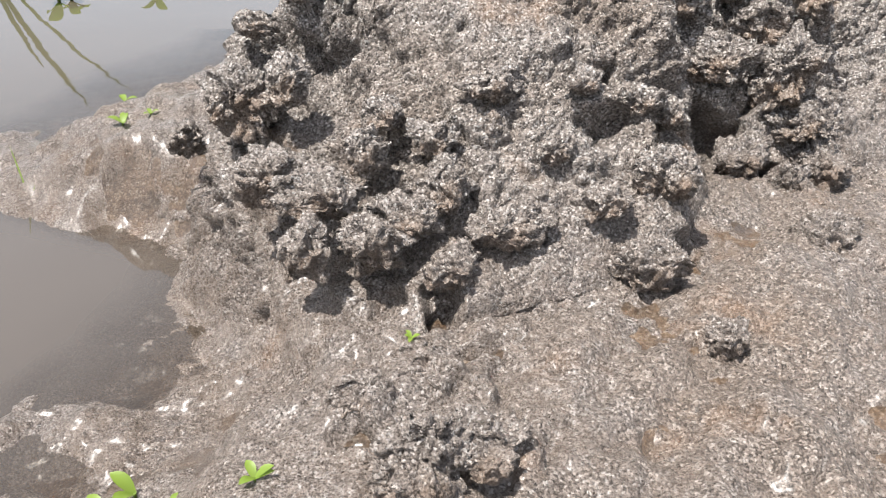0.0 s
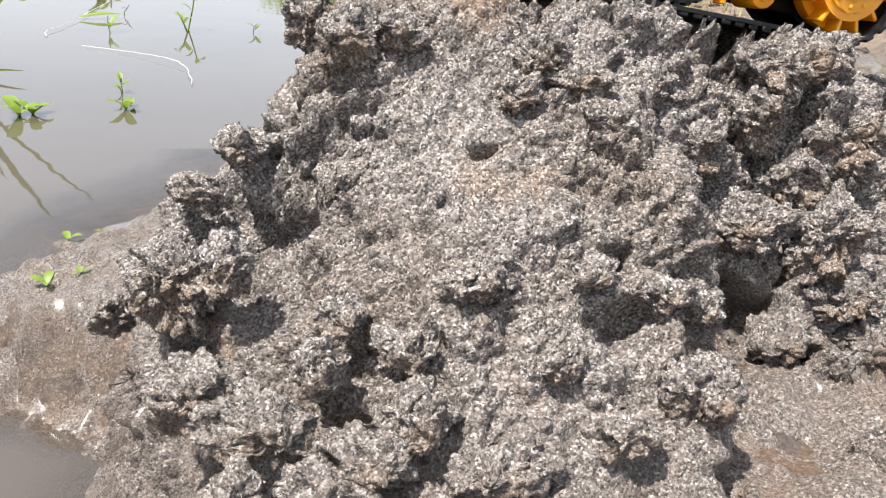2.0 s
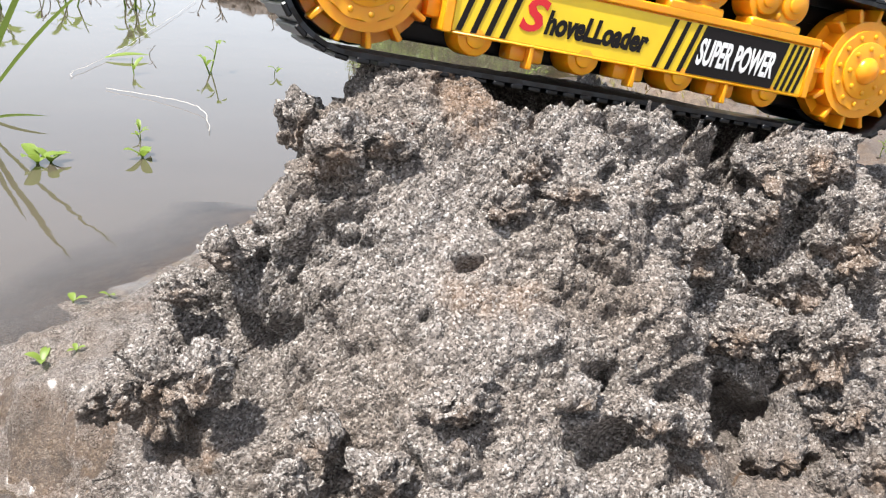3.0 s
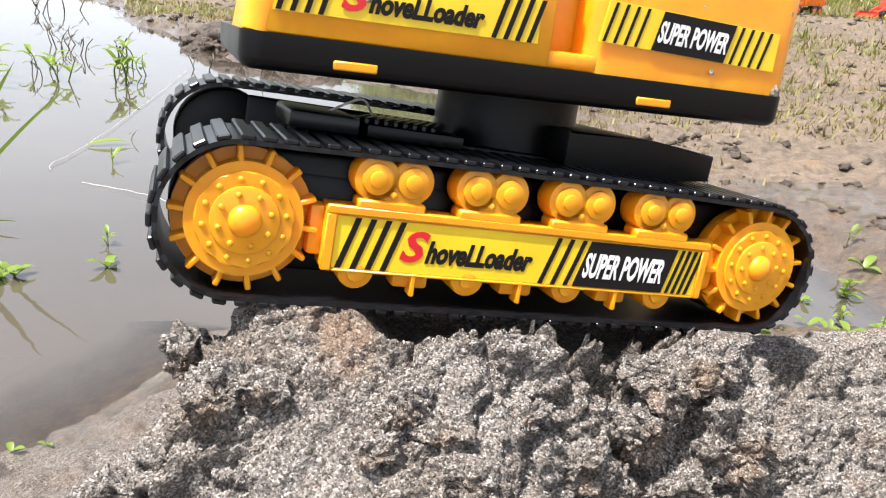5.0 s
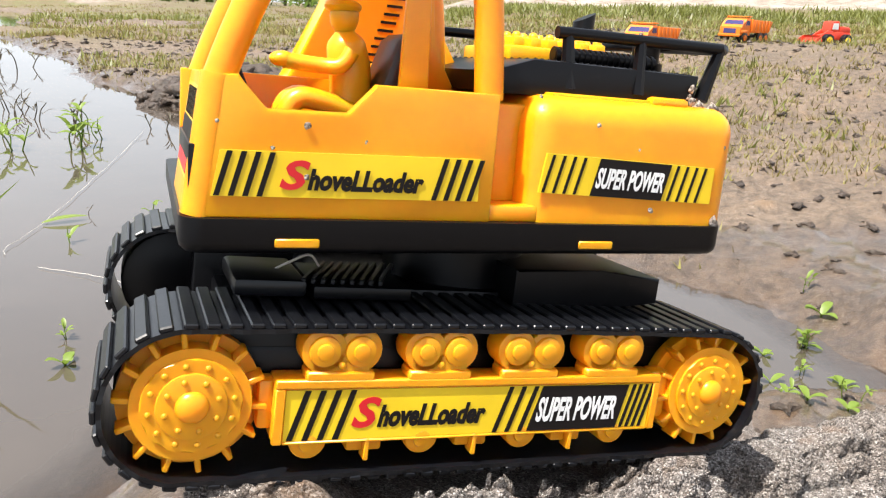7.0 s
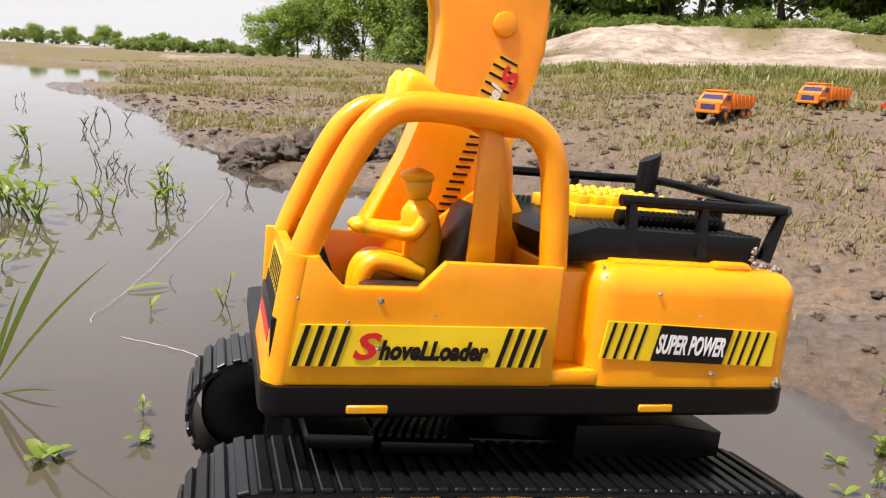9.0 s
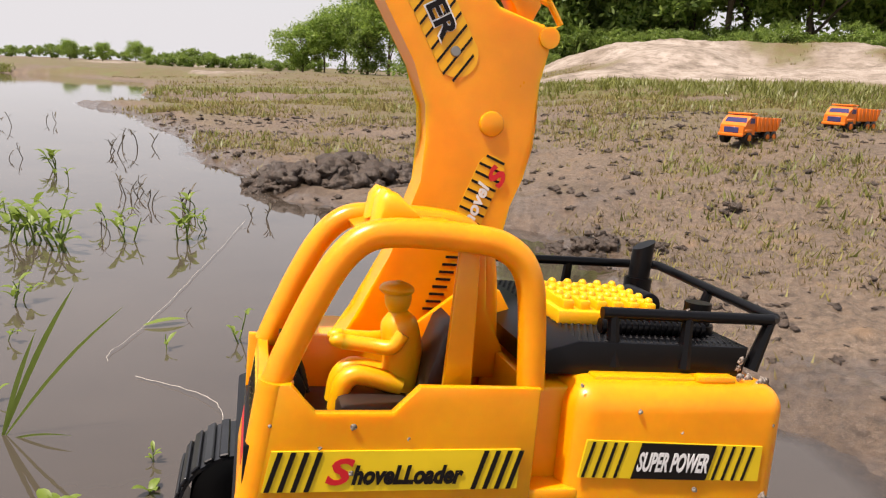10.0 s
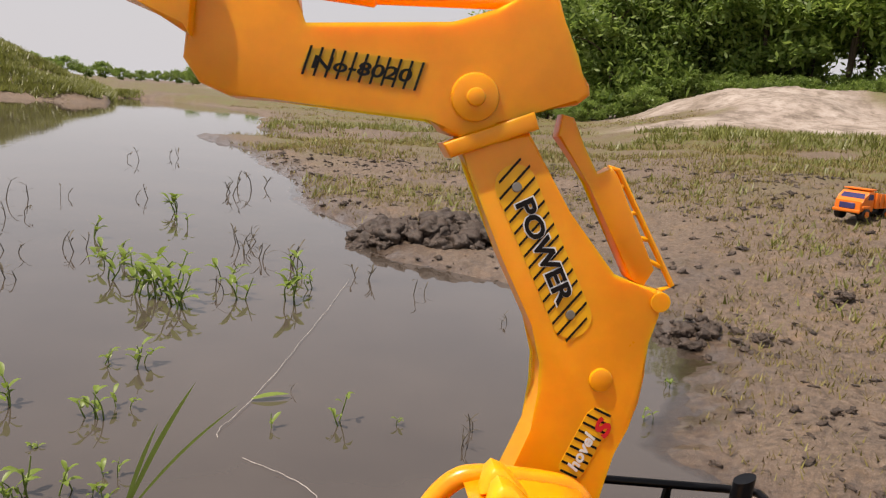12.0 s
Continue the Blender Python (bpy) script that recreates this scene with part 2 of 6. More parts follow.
def vnoise(p, k=0):
    """Value noise in -1..1 at the rows of p."""
    i = np.floor(p).astype(np.int64)
    f = p - i
    f = f * f * f * (f * (f * 6 - 15) + 10)
    out = np.zeros(len(p))
    for dx in (0, 1):
        for dy in (0, 1):
            for dz in (0, 1):
                w = (f[:, 0] if dx else 1 - f[:, 0]) * (f[:, 1] if dy else 1 - f[:, 1]) * (f[:, 2] if dz else 1 - f[:, 2])
                out += w * h3(i[:, 0] + dx, i[:, 1] + dy, i[:, 2] + dz, k)
    return out * 2 - 1


def fbm(p, octaves=4, gain=0.5, k=0):
    out, a, q = np.zeros(len(p)), 1.0, np.array(p, float)
    for o in range(octaves):
        out += a * vnoise(q, k + o)
        q, a = q * 2.03 + 7.1, a * gain
    return out


def worley(p, k=0):
    """Nearest and second nearest feature distance."""
    i = np.floor(p - 0.5).astype(np.int64)
    f1, f2 = np.full(len(p), 9.0), np.full(len(p), 9.0)
    for dx in (0, 1):
        for dy in (0, 1):
            for dz in (0, 1):
                c = i + (dx, dy, dz)
                q = c + np.stack([h3(c[:, 0], c[:, 1], c[:, 2], k + n) for n in (11, 12, 13)], 1)
                d = np.sqrt((p[:, 0] - q[:, 0]) ** 2 + (p[:, 1] - q[:, 1]) ** 2 + (p[:, 2] - q[:, 2]) ** 2)
                f2 = np.minimum(f2, np.maximum(f1, d))
                f1 = np.minimum(f1, d)
    return f1, f2


def smooth(a, b, x):
    t = np.clip((x - a) / (b - a), 0, 1)
    return t * t * (3 - 2 * t)


def mesh_of(name, verts, faces, material, shade=True):
    me = bpy.data.meshes.new(name)
    me.from_pydata([tuple(v) for v in verts], [], [tuple(f) for f in faces])
    me.materials.append(material)
    if shade:
        me.shade_smooth()
    return me


def thing(name, label, category, m=None, group="", kind=""):
    ob = new(name)
    ob.empty_display_size = 0.02
    if m is not None:
        ob.matrix_basis = m
    return tagged(ob, label, category, group, kind)


def part(name, bm, material, parent, label="", m=None, shade=True):
    """Links a bmesh (or a ready mesh) as one mesh object under a thing or a part."""
    if isinstance(bm, bpy.types.Mesh):
        me = bm
    else:
        me = bpy.data.meshes.new(name)
        bmesh.ops.recalc_face_normals(bm, faces=bm.faces)
        bm.to_mesh(me)
        bm.free()
        me.materials.append(material)
        if shade:
            me.shade_smooth()
            me.set_sharp_from_angle(angle=radians(38))
    ob = new(name, me)
    ob.parent = parent
    if m is not None:
        ob.matrix_basis = m
    return tagged(ob, label)


def box(x0, x1, y0, y1, z0, z1, r=0.0, seg=2, bm=None):
    bm = bm or bmesh.new()
    got = bmesh.ops.create_cube(bm, size=1.0)["verts"]
    for v in got:
        v.co = ((x0 + x1) / 2 + v.co.x * (x1 - x0), (y0 + y1) / 2 + v.co.y * (y1 - y0), (z0 + z1) / 2 + v.co.z * (z1 - z0))
    if r:
        edges = list({e for v in got for e in v.link_edges})
        bmesh.ops.bevel(bm, geom=edges, offset=r, segments=seg, affect="EDGES", profile=0.5)
    return bm


def slab(outline, y0, y1, r=0.0, seg=2, bm=None):
    """A plate: an outline of (x, z) pushed along y from y0 to y1, its rims rounded."""
    bm = bm or bmesh.new()
    a = [bm.verts.new((x, y0, z)) for x, z in outline]
    b = [bm.verts.new((x, y1, z)) for x, z in outline]
    fa, fb = bm.faces.new(a), bm.faces.new(b[::-1])
    n = len(a)
    for i in range(n):
        bm.faces.new((a[i], b[i], b[(i + 1) % n], a[(i + 1) % n]))
    if r:
        edges = list({e for f in (fa, fb) for e in f.edges})
        bmesh.ops.bevel(bm, geom=edges, offset=r, segments=seg, affect="EDGES", profile=0.5)
    return bm


def ring(cx, cz, r, y0, y1, n=32, bevel=0.0, bm=None, r2=None):
    """A disc or cone along y."""
    bm = bm or bmesh.new()
    r2 = r if r2 is None else r2
    a = [bm.verts.new((cx + r * math.cos(2 * math.pi * i / n), y0, cz + r * math.sin(2 * math.pi * i / n))) for i in range(n)]
    b = [bm.verts.new((cx + r2 * math.cos(2 * math.pi * i / n), y1, cz + r2 * math.sin(2 * math.pi * i / n))) for i in range(n)]
    fa = bm.faces.new(a)
    bm.faces.new(b[::-1])
    for i in range(n):
        bm.faces.new((a[i], b[i], b[(i + 1) % n], a[(i + 1) % n]))
    if bevel:
        bmesh.ops.bevel(bm, geom=list(fa.edges), offset=bevel, segments=2, affect="EDGES", profile=0.5)
    return bm


def dome(cx, cy, cz, r, sx=1, sy=1, sz=1, bm=None, n=10):
    bm = bm or bmesh.new()
    got = bmesh.ops.create_uvsphere(bm, u_segments=n * 2, v_segments=n, radius=r)["verts"]
    for v in got:
        v.co = (cx + v.co.x * sx, cy + v.co.y * sy, cz + v.co.z * sz)
    return bm


def tube(points, r, n=10, bm=None, closed=False, flat=1.0):
    """A round bar along points; r a number or one for each point."""
    bm = bm or bmesh.new()
    pts = [Vector(p) for p in points]
    rs = r if isinstance(r, (list, tuple)) else [r] * len(pts)
    rings, side = [], None
    for i, p in enumerate(pts):
        d = (pts[min(i + 1, len(pts) - 1)] - pts[max(i - 1, 0)]).normalized()
        if side is None:
            side = d.orthogonal().normalized()
        side = (side - d * side.dot(d)).normalized()
        up = d.cross(side)
        rings.append([bm.verts.new(p + rs[i] * (math.cos(2 * math.pi * k / n) * side + flat * math.sin(2 * math.pi * k / n) * up)) for k in range(n)])
    for a, b in zip(rings, rings[1:]):
        for k in range(n):
            bm.faces.new((a[k], a[(k + 1) % n], b[(k + 1) % n], b[k]))
    bm.faces.new(rings[0][::-1])
    bm.faces.new(rings[-1])
    return bm


def curve(points, n=8):
    """Points of a smooth curve through the given ones."""
    P = [Vector(p) for p in points]
    P = [2 * P[0] - P[1]] + P + [2 * P[-1] - P[-2]]
    out = []
    for i in range(1, len(P) - 2):
        a, b, c, d = P[i - 1:i + 3]
        for k in range(n):
            t = k / n
            out.append(0.5 * (2 * b + (c - a) * t + (2 * a - 5 * b + 4 * c - d) * t * t + (3 * b - 3 * c + d - a) * t ** 3))
    return out + [P[-2]]


def lettering(text, size, material, shear=0.0, bold=0.0, depth=0.0002):
    """A mesh of words in the built-in font, in the xz plane, facing -y, its left foot at the origin."""
    cu = bpy.data.curves.new("words", "FONT")
    cu.body, cu.size, cu.shear, cu.offset, cu.extrude, cu.resolution_u = text, size, shear, bold, depth, 3
    ob = bpy.data.objects.new("words", cu)
    scene.collection.objects.link(ob)
    me = bpy.data.meshes.new_from_object(ob.evaluated_get(bpy.context.evaluated_depsgraph_get()))
    bpy.data.objects.remove(ob)
    me.transform(Matrix.Rotation(radians(90), 4, "X"))
    me.materials.clear()
    me.materials.append(material)
    return me


def fit_words(text, width, height, material, shear=0.0, bold=0.0):
    me = lettering(text, 1.0, material, shear, bold)
    xs = [v.co.x for v in me.vertices]
    zs = [v.co.z for v in me.vertices]
    sx, sz = width / (max(xs) - min(xs)), height / (max(zs) - min(zs))
    for v in me.vertices:
        v.co = ((v.co.x - min(xs)) * sx, v.co.y * 0.5, (v.co.z - min(zs)) * sz)
    return me


def stripes(x0, x1, z0, z1, n, y, lean, width, material, parent):
    """Slanting bars between two heights."""
    for i in range(n):
        x = x0 + (x1 - x0) * i / max(n - 1, 1)
        part("stripe", slab([(x, z0), (x + width, z0), (x + width + lean, z1), (x + lean, z1)], y - 0.0003, y), material, parent, shade=False)


def frame_pose(origin, head, slope, lean):
    h, s, l = radians(head), radians(slope), radians(lean)
    u = Vector((math.cos(h) * math.cos(s), math.sin(h) * math.cos(s), math.sin(s)))
    n = Vector((-math.sin(h), math.cos(h), 0))
    w = u.cross(n)
    v = n * math.cos(l) - w * math.sin(l)
    w = u.cross(v)
    m = Matrix((u, v, w)).transposed().to_4x4()
    m.translation = origin
    return m


def lump(radius, seed, subdiv=4, rough=0.3, scale=(1, 1, 1)):
    """A rough clod, as arrays of vertices and faces."""
    bm = bmesh.new()
    bmesh.ops.create_icosphere(bm, subdivisions=subdiv, radius=1.0)
    v = np.array([x.co for x in bm.verts])
    f = [[x.index for x in fc.verts] for fc in bm.faces]
    bm.free()
    o = np.array([seed * 3.7, seed * 1.3, seed * 2.1])
    f1, f2 = worley(v * 1.6 + o, seed)
    d = 1 + rough * (0.6 * fbm(v * 1.3 + o, 3) + 0.5 * (f2 - f1) - 0.2) + 0.10 * rough * fbm(v * 9 + o, 3, 0.6)
    g1, g2 = worley(v * 6 + o, seed + 3)
    d += 0.16 * rough * (g2 - g1)
    return v * d[:, None] * radius * np.array(scale), f

# ---- the land ----
SHORE_Y = [0.0, 0.25, 0.32, 0.37, 0.405, 0.43, 0.46, 0.50, 0.54, 0.58, 0.65, 0.75, 0.84, 0.88, 0.95, 1.05, 1.25, 1.45, 1.6, 1.9, 2.3, 2.65, 2.76, 2.9, 3.5, 4.2, 5.07, 6.9, 8.2, 8.6, 13.0, 17.0, 20.0, 22.0]
SHORE_X = [-0.15, -0.095, -0.068, -0.055, -0.062, -0.140, -0.235, -0.270, -0.245, -0.222, -0.207, -0.190, -0.170, 0.3, 0.6, 0.58, 0.50, 0.30, 0.12, 0.18, 0.20, 0.0, -0.45, -0.95, -1.3, -1.9, -2.44, -3.87, -5.2, -4.6, -7.0, -9.3, -13.0, -40.0]
AXIS = radians(22.0)


def bump_at(x, y, cx, cy, r, h):
    return h * np.exp(-((x - cx) ** 2 + (y - cy) ** 2) / (r * r))


def land(x, y):
    """Height of the ground, and how sandy, grassy and wet it is."""
    p = np.stack([x, y, np.zeros_like(x)], 1)
    wob = 0.012 * fbm(p * 14, 3) * np.clip(y, 0.4, 3) + 0.10 * fbm(p * 1.1 + 5, 4) * smooth(1.5, 5, y)
    s = x - np.interp(y, SHORE_Y, SHORE_X) + wob
    r = np.hypot(x, y)
    right = smooth(-1.5, 1.2, x)
    land_h = 0.028 * smooth(0, 0.16, s) + np.clip(s - 0.15, 0, 3.0) * (0.026 + 0.052 * right) + np.clip(s - 3, 0, 12) * 0.012
    near = 1 - smooth(0.9, 1.6, y)
    land_h = land_h * (1 - near) + near * (0.044 * smooth(-0.005, 0.09, s) + 0.010 * smooth(0.08, 0.22, s))
    z = np.where(s > 0, land_h, np.maximum(s * (0.25 - 0.11 * near), -0.12))
    # far shore on the left and everything beyond
    az = np.degrees(np.arctan2(x, y))
    left = smooth(-38.0, -38.6, az) * smooth(-150, -120, az)
    bank_r = r + 0.5 * vnoise(p * 0.4 + 2)
    scarp = smooth(20.6, 21.4, bank_r + 0.35 * np.clip(az + 46, -4, 8)) * 0.45
    tall = 1.30 * smooth(-37.6, -48.5, az) + 0.10 * smooth(-38, -40, az)
    bank = 0.12 * smooth(19.0, 19.8, bank_r) + tall * (scarp + 0.55 * smooth(19.8, 23.5, bank_r)) * (1 + 0.16 * fbm(p * 1.3, 3))
    z = np.where(left > 0, np.maximum(z, -0.12 + left * (bank + 0.12 * smooth(18.6, 19.2, bank_r))), z)
    back = smooth(20, 23, y)
    z = np.maximum(z, back * 0.12 + smooth(24, 60, y) * 0.25 - 0.12 * (1 - back))
    # blown sand bank on the right, with a grassy ledge before it
    lift = smooth(-6, 5, az)
    ledge = smooth(9.5, 11.5, r) * smooth(-7, 0, az)
    dune = lift * smooth(13.0, 18.5, r + 1.2 * vnoise(p * 0.5)) + 0.12 * smooth(13, 14, r) * smooth(-9, -4, az)
    z = z + 0.10 * ledge + 0.72 * dune + 0.05 * fbm(p * 0.9, 4) * dune
    sandy = np.clip(smooth(0.05, 0.25, dune) * (0.35 + 1.3 * fbm(p * 0.45 + 3, 4) + 0.8 * smooth(19, 14, r)), 0, 1)
    strip = smooth(21, 24, r) * smooth(-34, -31, az) * smooth(-19, -24, az) * (fbm(p * 0.12, 3) > 0.25)
    sandy = np.maximum(sandy, 0.8 * strip)
    grassy = np.clip((smooth(3.0, 9, r) * (0.60 + 0.9 * fbm(p * 0.7, 4)) + 0.6 * ledge + 0.35 * smooth(10, 16, r)) * (1 - smooth(0.3, 0.6, sandy)), 0, 0.95) * smooth(0.1, 1.2, s)
    grassy = np.maximum(grassy, left * np.clip(0.85 + 0.9 * fbm(p * 0.5, 4), 0, 1) * smooth(19.9, 20.6, bank_r) * (1 - 0.75 * smooth(0.1, 0.5, scarp / 0.45) * smooth(0.95, 0.6, scarp / 0.45)))
    wet = (1 - smooth(0.0, 0.06 + 0.12 * np.clip(r - 0.5, 0, 3), s)) * (r < 12)
    wet = np.maximum(wet, 0.85 * smooth(-0.1, 0.35, fbm(p * 1.7 + 11, 3)) * smooth(3.6, 2.2, y) * (y > 0.7))
    wet = np.maximum(wet, smooth(1.15, 0.85, r))
    far = smooth(0.7, 2.0, r)
    rough = 0.004 * fbm(p * 9, 3) + far * (0.012 * fbm(p * 2.3, 3) + 0.009 * fbm(p * 17, 3, 0.6) + 0.03 * smooth(3, 8, r) * fbm(p * 0.8, 3)) + 0.0025 * fbm(p * 70, 3) * (1 - smooth(2, 5, r))
    f1, f2 = worley(np.stack([x * 16, y * 16, 0 * x], 1), 5)
    rough += 0.014 * np.clip(0.42 - f1, 0, 1) * (fbm(p * 3.1, 2) > 0.25) * smooth(0.9, 1.6, r) * smooth(0.02, 0.2, s)
    z = z + rough * np.where(s > 0, 0.3 + 0.7 * smooth(0, 0.1, s), 0.3)
    return z, sandy, grassy, wet


def ground_at(x, y):
    return float(land(np.array([float(x)]), np.array([float(y)]))[0][0])


def build_ground():
    ang = np.concatenate([np.arange(-180, -52, 4.0), np.arange(-52, 42, 0.16), np.arange(42, 180, 4.0)])
    rad = np.concatenate([[0.0], 0.05 * (900 / 0.05) ** np.linspace(0, 1, 560)])
    A, R = np.meshgrid(np.radians(ang), rad, indexing="ij")
    x, y = (R * np.sin(A)).ravel(), (0.05 + R * np.cos(A)).ravel()
    z, sandy, grassy, wet = land(x, y)
    n, m = len(ang), len(rad)
    i = np.arange(n)[:, None] * m + np.arange(m - 1)[None, :]
    j = np.roll(np.arange(n), -1)[:, None] * m + np.arange(m - 1)[None, :]
    faces = np.stack([i, j, j + 1, i + 1], -1).reshape(-1, 4)
    me = bpy.data.meshes.new("ground")
    me.vertices.add(len(x))
    me.vertices.foreach_set("co", np.stack([x, y, z], 1).ravel())
    me.loops.add(faces.size)
    me.loops.foreach_set("vertex_index", faces.ravel())
    me.polygons.add(len(faces))
    me.polygons.foreach_set("loop_start", np.arange(len(faces)) * 4)
    me.update(calc_edges=True)
    me.validate()
    cover = me.color_attributes.new("cover", "FLOAT_COLOR", "POINT")
    cover.data.foreach_set("color", np.stack([sandy, grassy, wet, np.ones_like(x)], 1).ravel())
    me.materials.append(MUD)
    me.shade_smooth()
    return tagged(new("ground", me), "grey-brown river mud flat with sparse grass and pale sand bank", "ground", kind="structure")


build_ground()

# water: one still sheet, clearer over the shallows
def build_water():
    ang = np.concatenate([np.arange(-180, -60, 6.0), np.arange(-60, 50, 0.5), np.arange(50, 180, 6.0)])
    rad = np.concatenate([[0.0], 0.08 * (60 / 0.08) ** np.linspace(0, 1, 240)])
    A, R = np.meshgrid(np.radians(ang), rad, indexing="ij")
    x, y = (R * np.sin(A)).ravel(), (0.05 + R * np.cos(A)).ravel()
    depth = np.clip(-land(x, y)[0], 0, 1)
    n, m = len(ang), len(rad)
    i = np.arange(n)[:, None] * m + np.arange(m - 1)[None, :]
    j = np.roll(np.arange(n), -1)[:, None] * m + np.arange(m - 1)[None, :]
    me = mesh_of("water", np.stack([x, y, 0 * x], 1), np.stack([i, j, j + 1, i + 1], -1).reshape(-1, 4), WATER)
    d = me.color_attributes.new("depth", "FLOAT_COLOR", "POINT")
    d.data.foreach_set("color", np.repeat(depth[:, None], 4, 1).astype(np.float32).ravel())
    return tagged(new("water", me), "still murky brown shallow pond water reflecting pale sky", "water", kind="structure")


build_water()

LOWER = frame_pose((0.0193, 0.4643, 0.2385), 22.3, -7.0, 5.0)
UPPER = frame_pose((-0.0117, 0.4701, 0.3128), 21.8, -4.2, 3.5)
SOLE = -0.0350


def sole_height(x, y):
    """Height of the plane on which the tracks stand."""
    n, o = LOWER.to_3x3() @ Vector((0, 0, 1)), LOWER @ Vector((0, 0, SOLE))
    return o.z - (n.x * (x - o.x) + n.y * (y - o.y)) / n.z


def track_gap(L):
    """How far the sand has crumbled away below the near track, between its two ends."""
    return 0.021 * smooth(0.005, 0.030, L[:, 0]) * smooth(0.172, 0.150, L[:, 0]) * smooth(-0.020, -0.004, L[:, 1]) * smooth(0.060, 0.038, L[:, 1])


def mound_base(u, v):
    foot = 0.270 + 0.070 * smooth(0.228, 0.300, u)
    front = np.clip((v - foot) / (0.437 - foot), 0, 1)
    narrow = smooth(0.360, 0.405, u)
    back = 1 - smooth(0.57, 0.70, v + 0.125 * narrow + 0.05 * narrow * smooth(0.57, 0.70, v + 0.125 * narrow))
    edge = 0.036 + 0.30 * np.clip(0.40 - v, 0, 0.2) + np.clip(v - 0.405, 0, 0.2)
    leftside = 0.45 * smooth(0, 0.025, u - edge) + 0.55 * smooth(0.02, 0.12, u - edge)
    rightside = 0.60 + 0.40 * (1 - smooth(0.362, 0.405, u))
    rightside = rightside * (1 - smooth(0.56, 0.76, u))
    z = 0.168 * front ** 0.92 * back * leftside * rightside
    z -= bump_at(u, v, 0.294, 0.372, 0.030, 0.030) * (front > 0)
    return z


KNOBS = []


def knob(u, v, r, h):
    """A clod that stands out of the heap's face (h over 0) or a hollow in it, h times its radius deep."""
    KNOBS.append((u, v, r, h))


# hollows in the face and crevices between its clods
knob(0.086, 0.364, 0.0108, -1.3), knob(0.099, 0.345, 0.0046, -1.3), knob(0.107, 0.333, 0.0036, -1.3), knob(0.091, 0.403, 0.0051, -1.3)
knob(0.107, 0.397, 0.0033, -1.3), knob(0.224, 0.331, 0.0098, -1.3), knob(0.305, 0.357, 0.0180, -1.3), knob(0.249, 0.327, 0.0093, -1.3)
knob(0.211, 0.313, 0.0084, -1.3), knob(0.333, 0.335, 0.0107, -1.3), knob(0.303, 0.404, 0.0084, -1.3), knob(0.141, 0.331, 0.0049, -1.3)
knob(0.159, 0.357, 0.0060, -1.3), knob(0.182, 0.368, 0.0047, -1.3), knob(0.242, 0.342, 0.0054, -1.3), knob(0.324, 0.362, 0.0079, -1.3)
knob(0.129, 0.316, 0.0038, -1.3), knob(0.159, 0.319, 0.0045, -1.3), knob(0.177, 0.303, 0.0049, -1.3), knob(0.135, 0.278, 0.0083, -1.3)
knob(0.179, 0.289, 0.0066, -1.3), knob(0.126, 0.318, 0.0061, -1.3), knob(0.072, 0.322, 0.0053, -1.3), knob(0.102, 0.290, 0.0046, -1.3)
knob(0.090, 0.221, 0.0076, -1.3), knob(0.244, 0.280, 0.0073, -1.3)
# bumps on the mud before the heap
knob(0.135, 0.262, 0.0120, 0.6), knob(0.110, 0.245, 0.0170, 0.5), knob(0.101, 0.284, 0.0055, 0.6), knob(0.112, 0.280, 0.0075, -0.7)
knob(0.128, 0.240, 0.0120, 0.5), knob(0.241, 0.273, 0.0080, 0.25), knob(0.243, 0.272, 0.0060, -0.45), knob(0.056, 0.416, 0.0120, 0.4)
knob(0.048, 0.421, 0.0090, 0.4), knob(0.030, 0.470, 0.0090, 0.35), knob(0.022, 0.474, 0.0070, 0.35), knob(0.150, 0.250, 0.0060, -0.6)


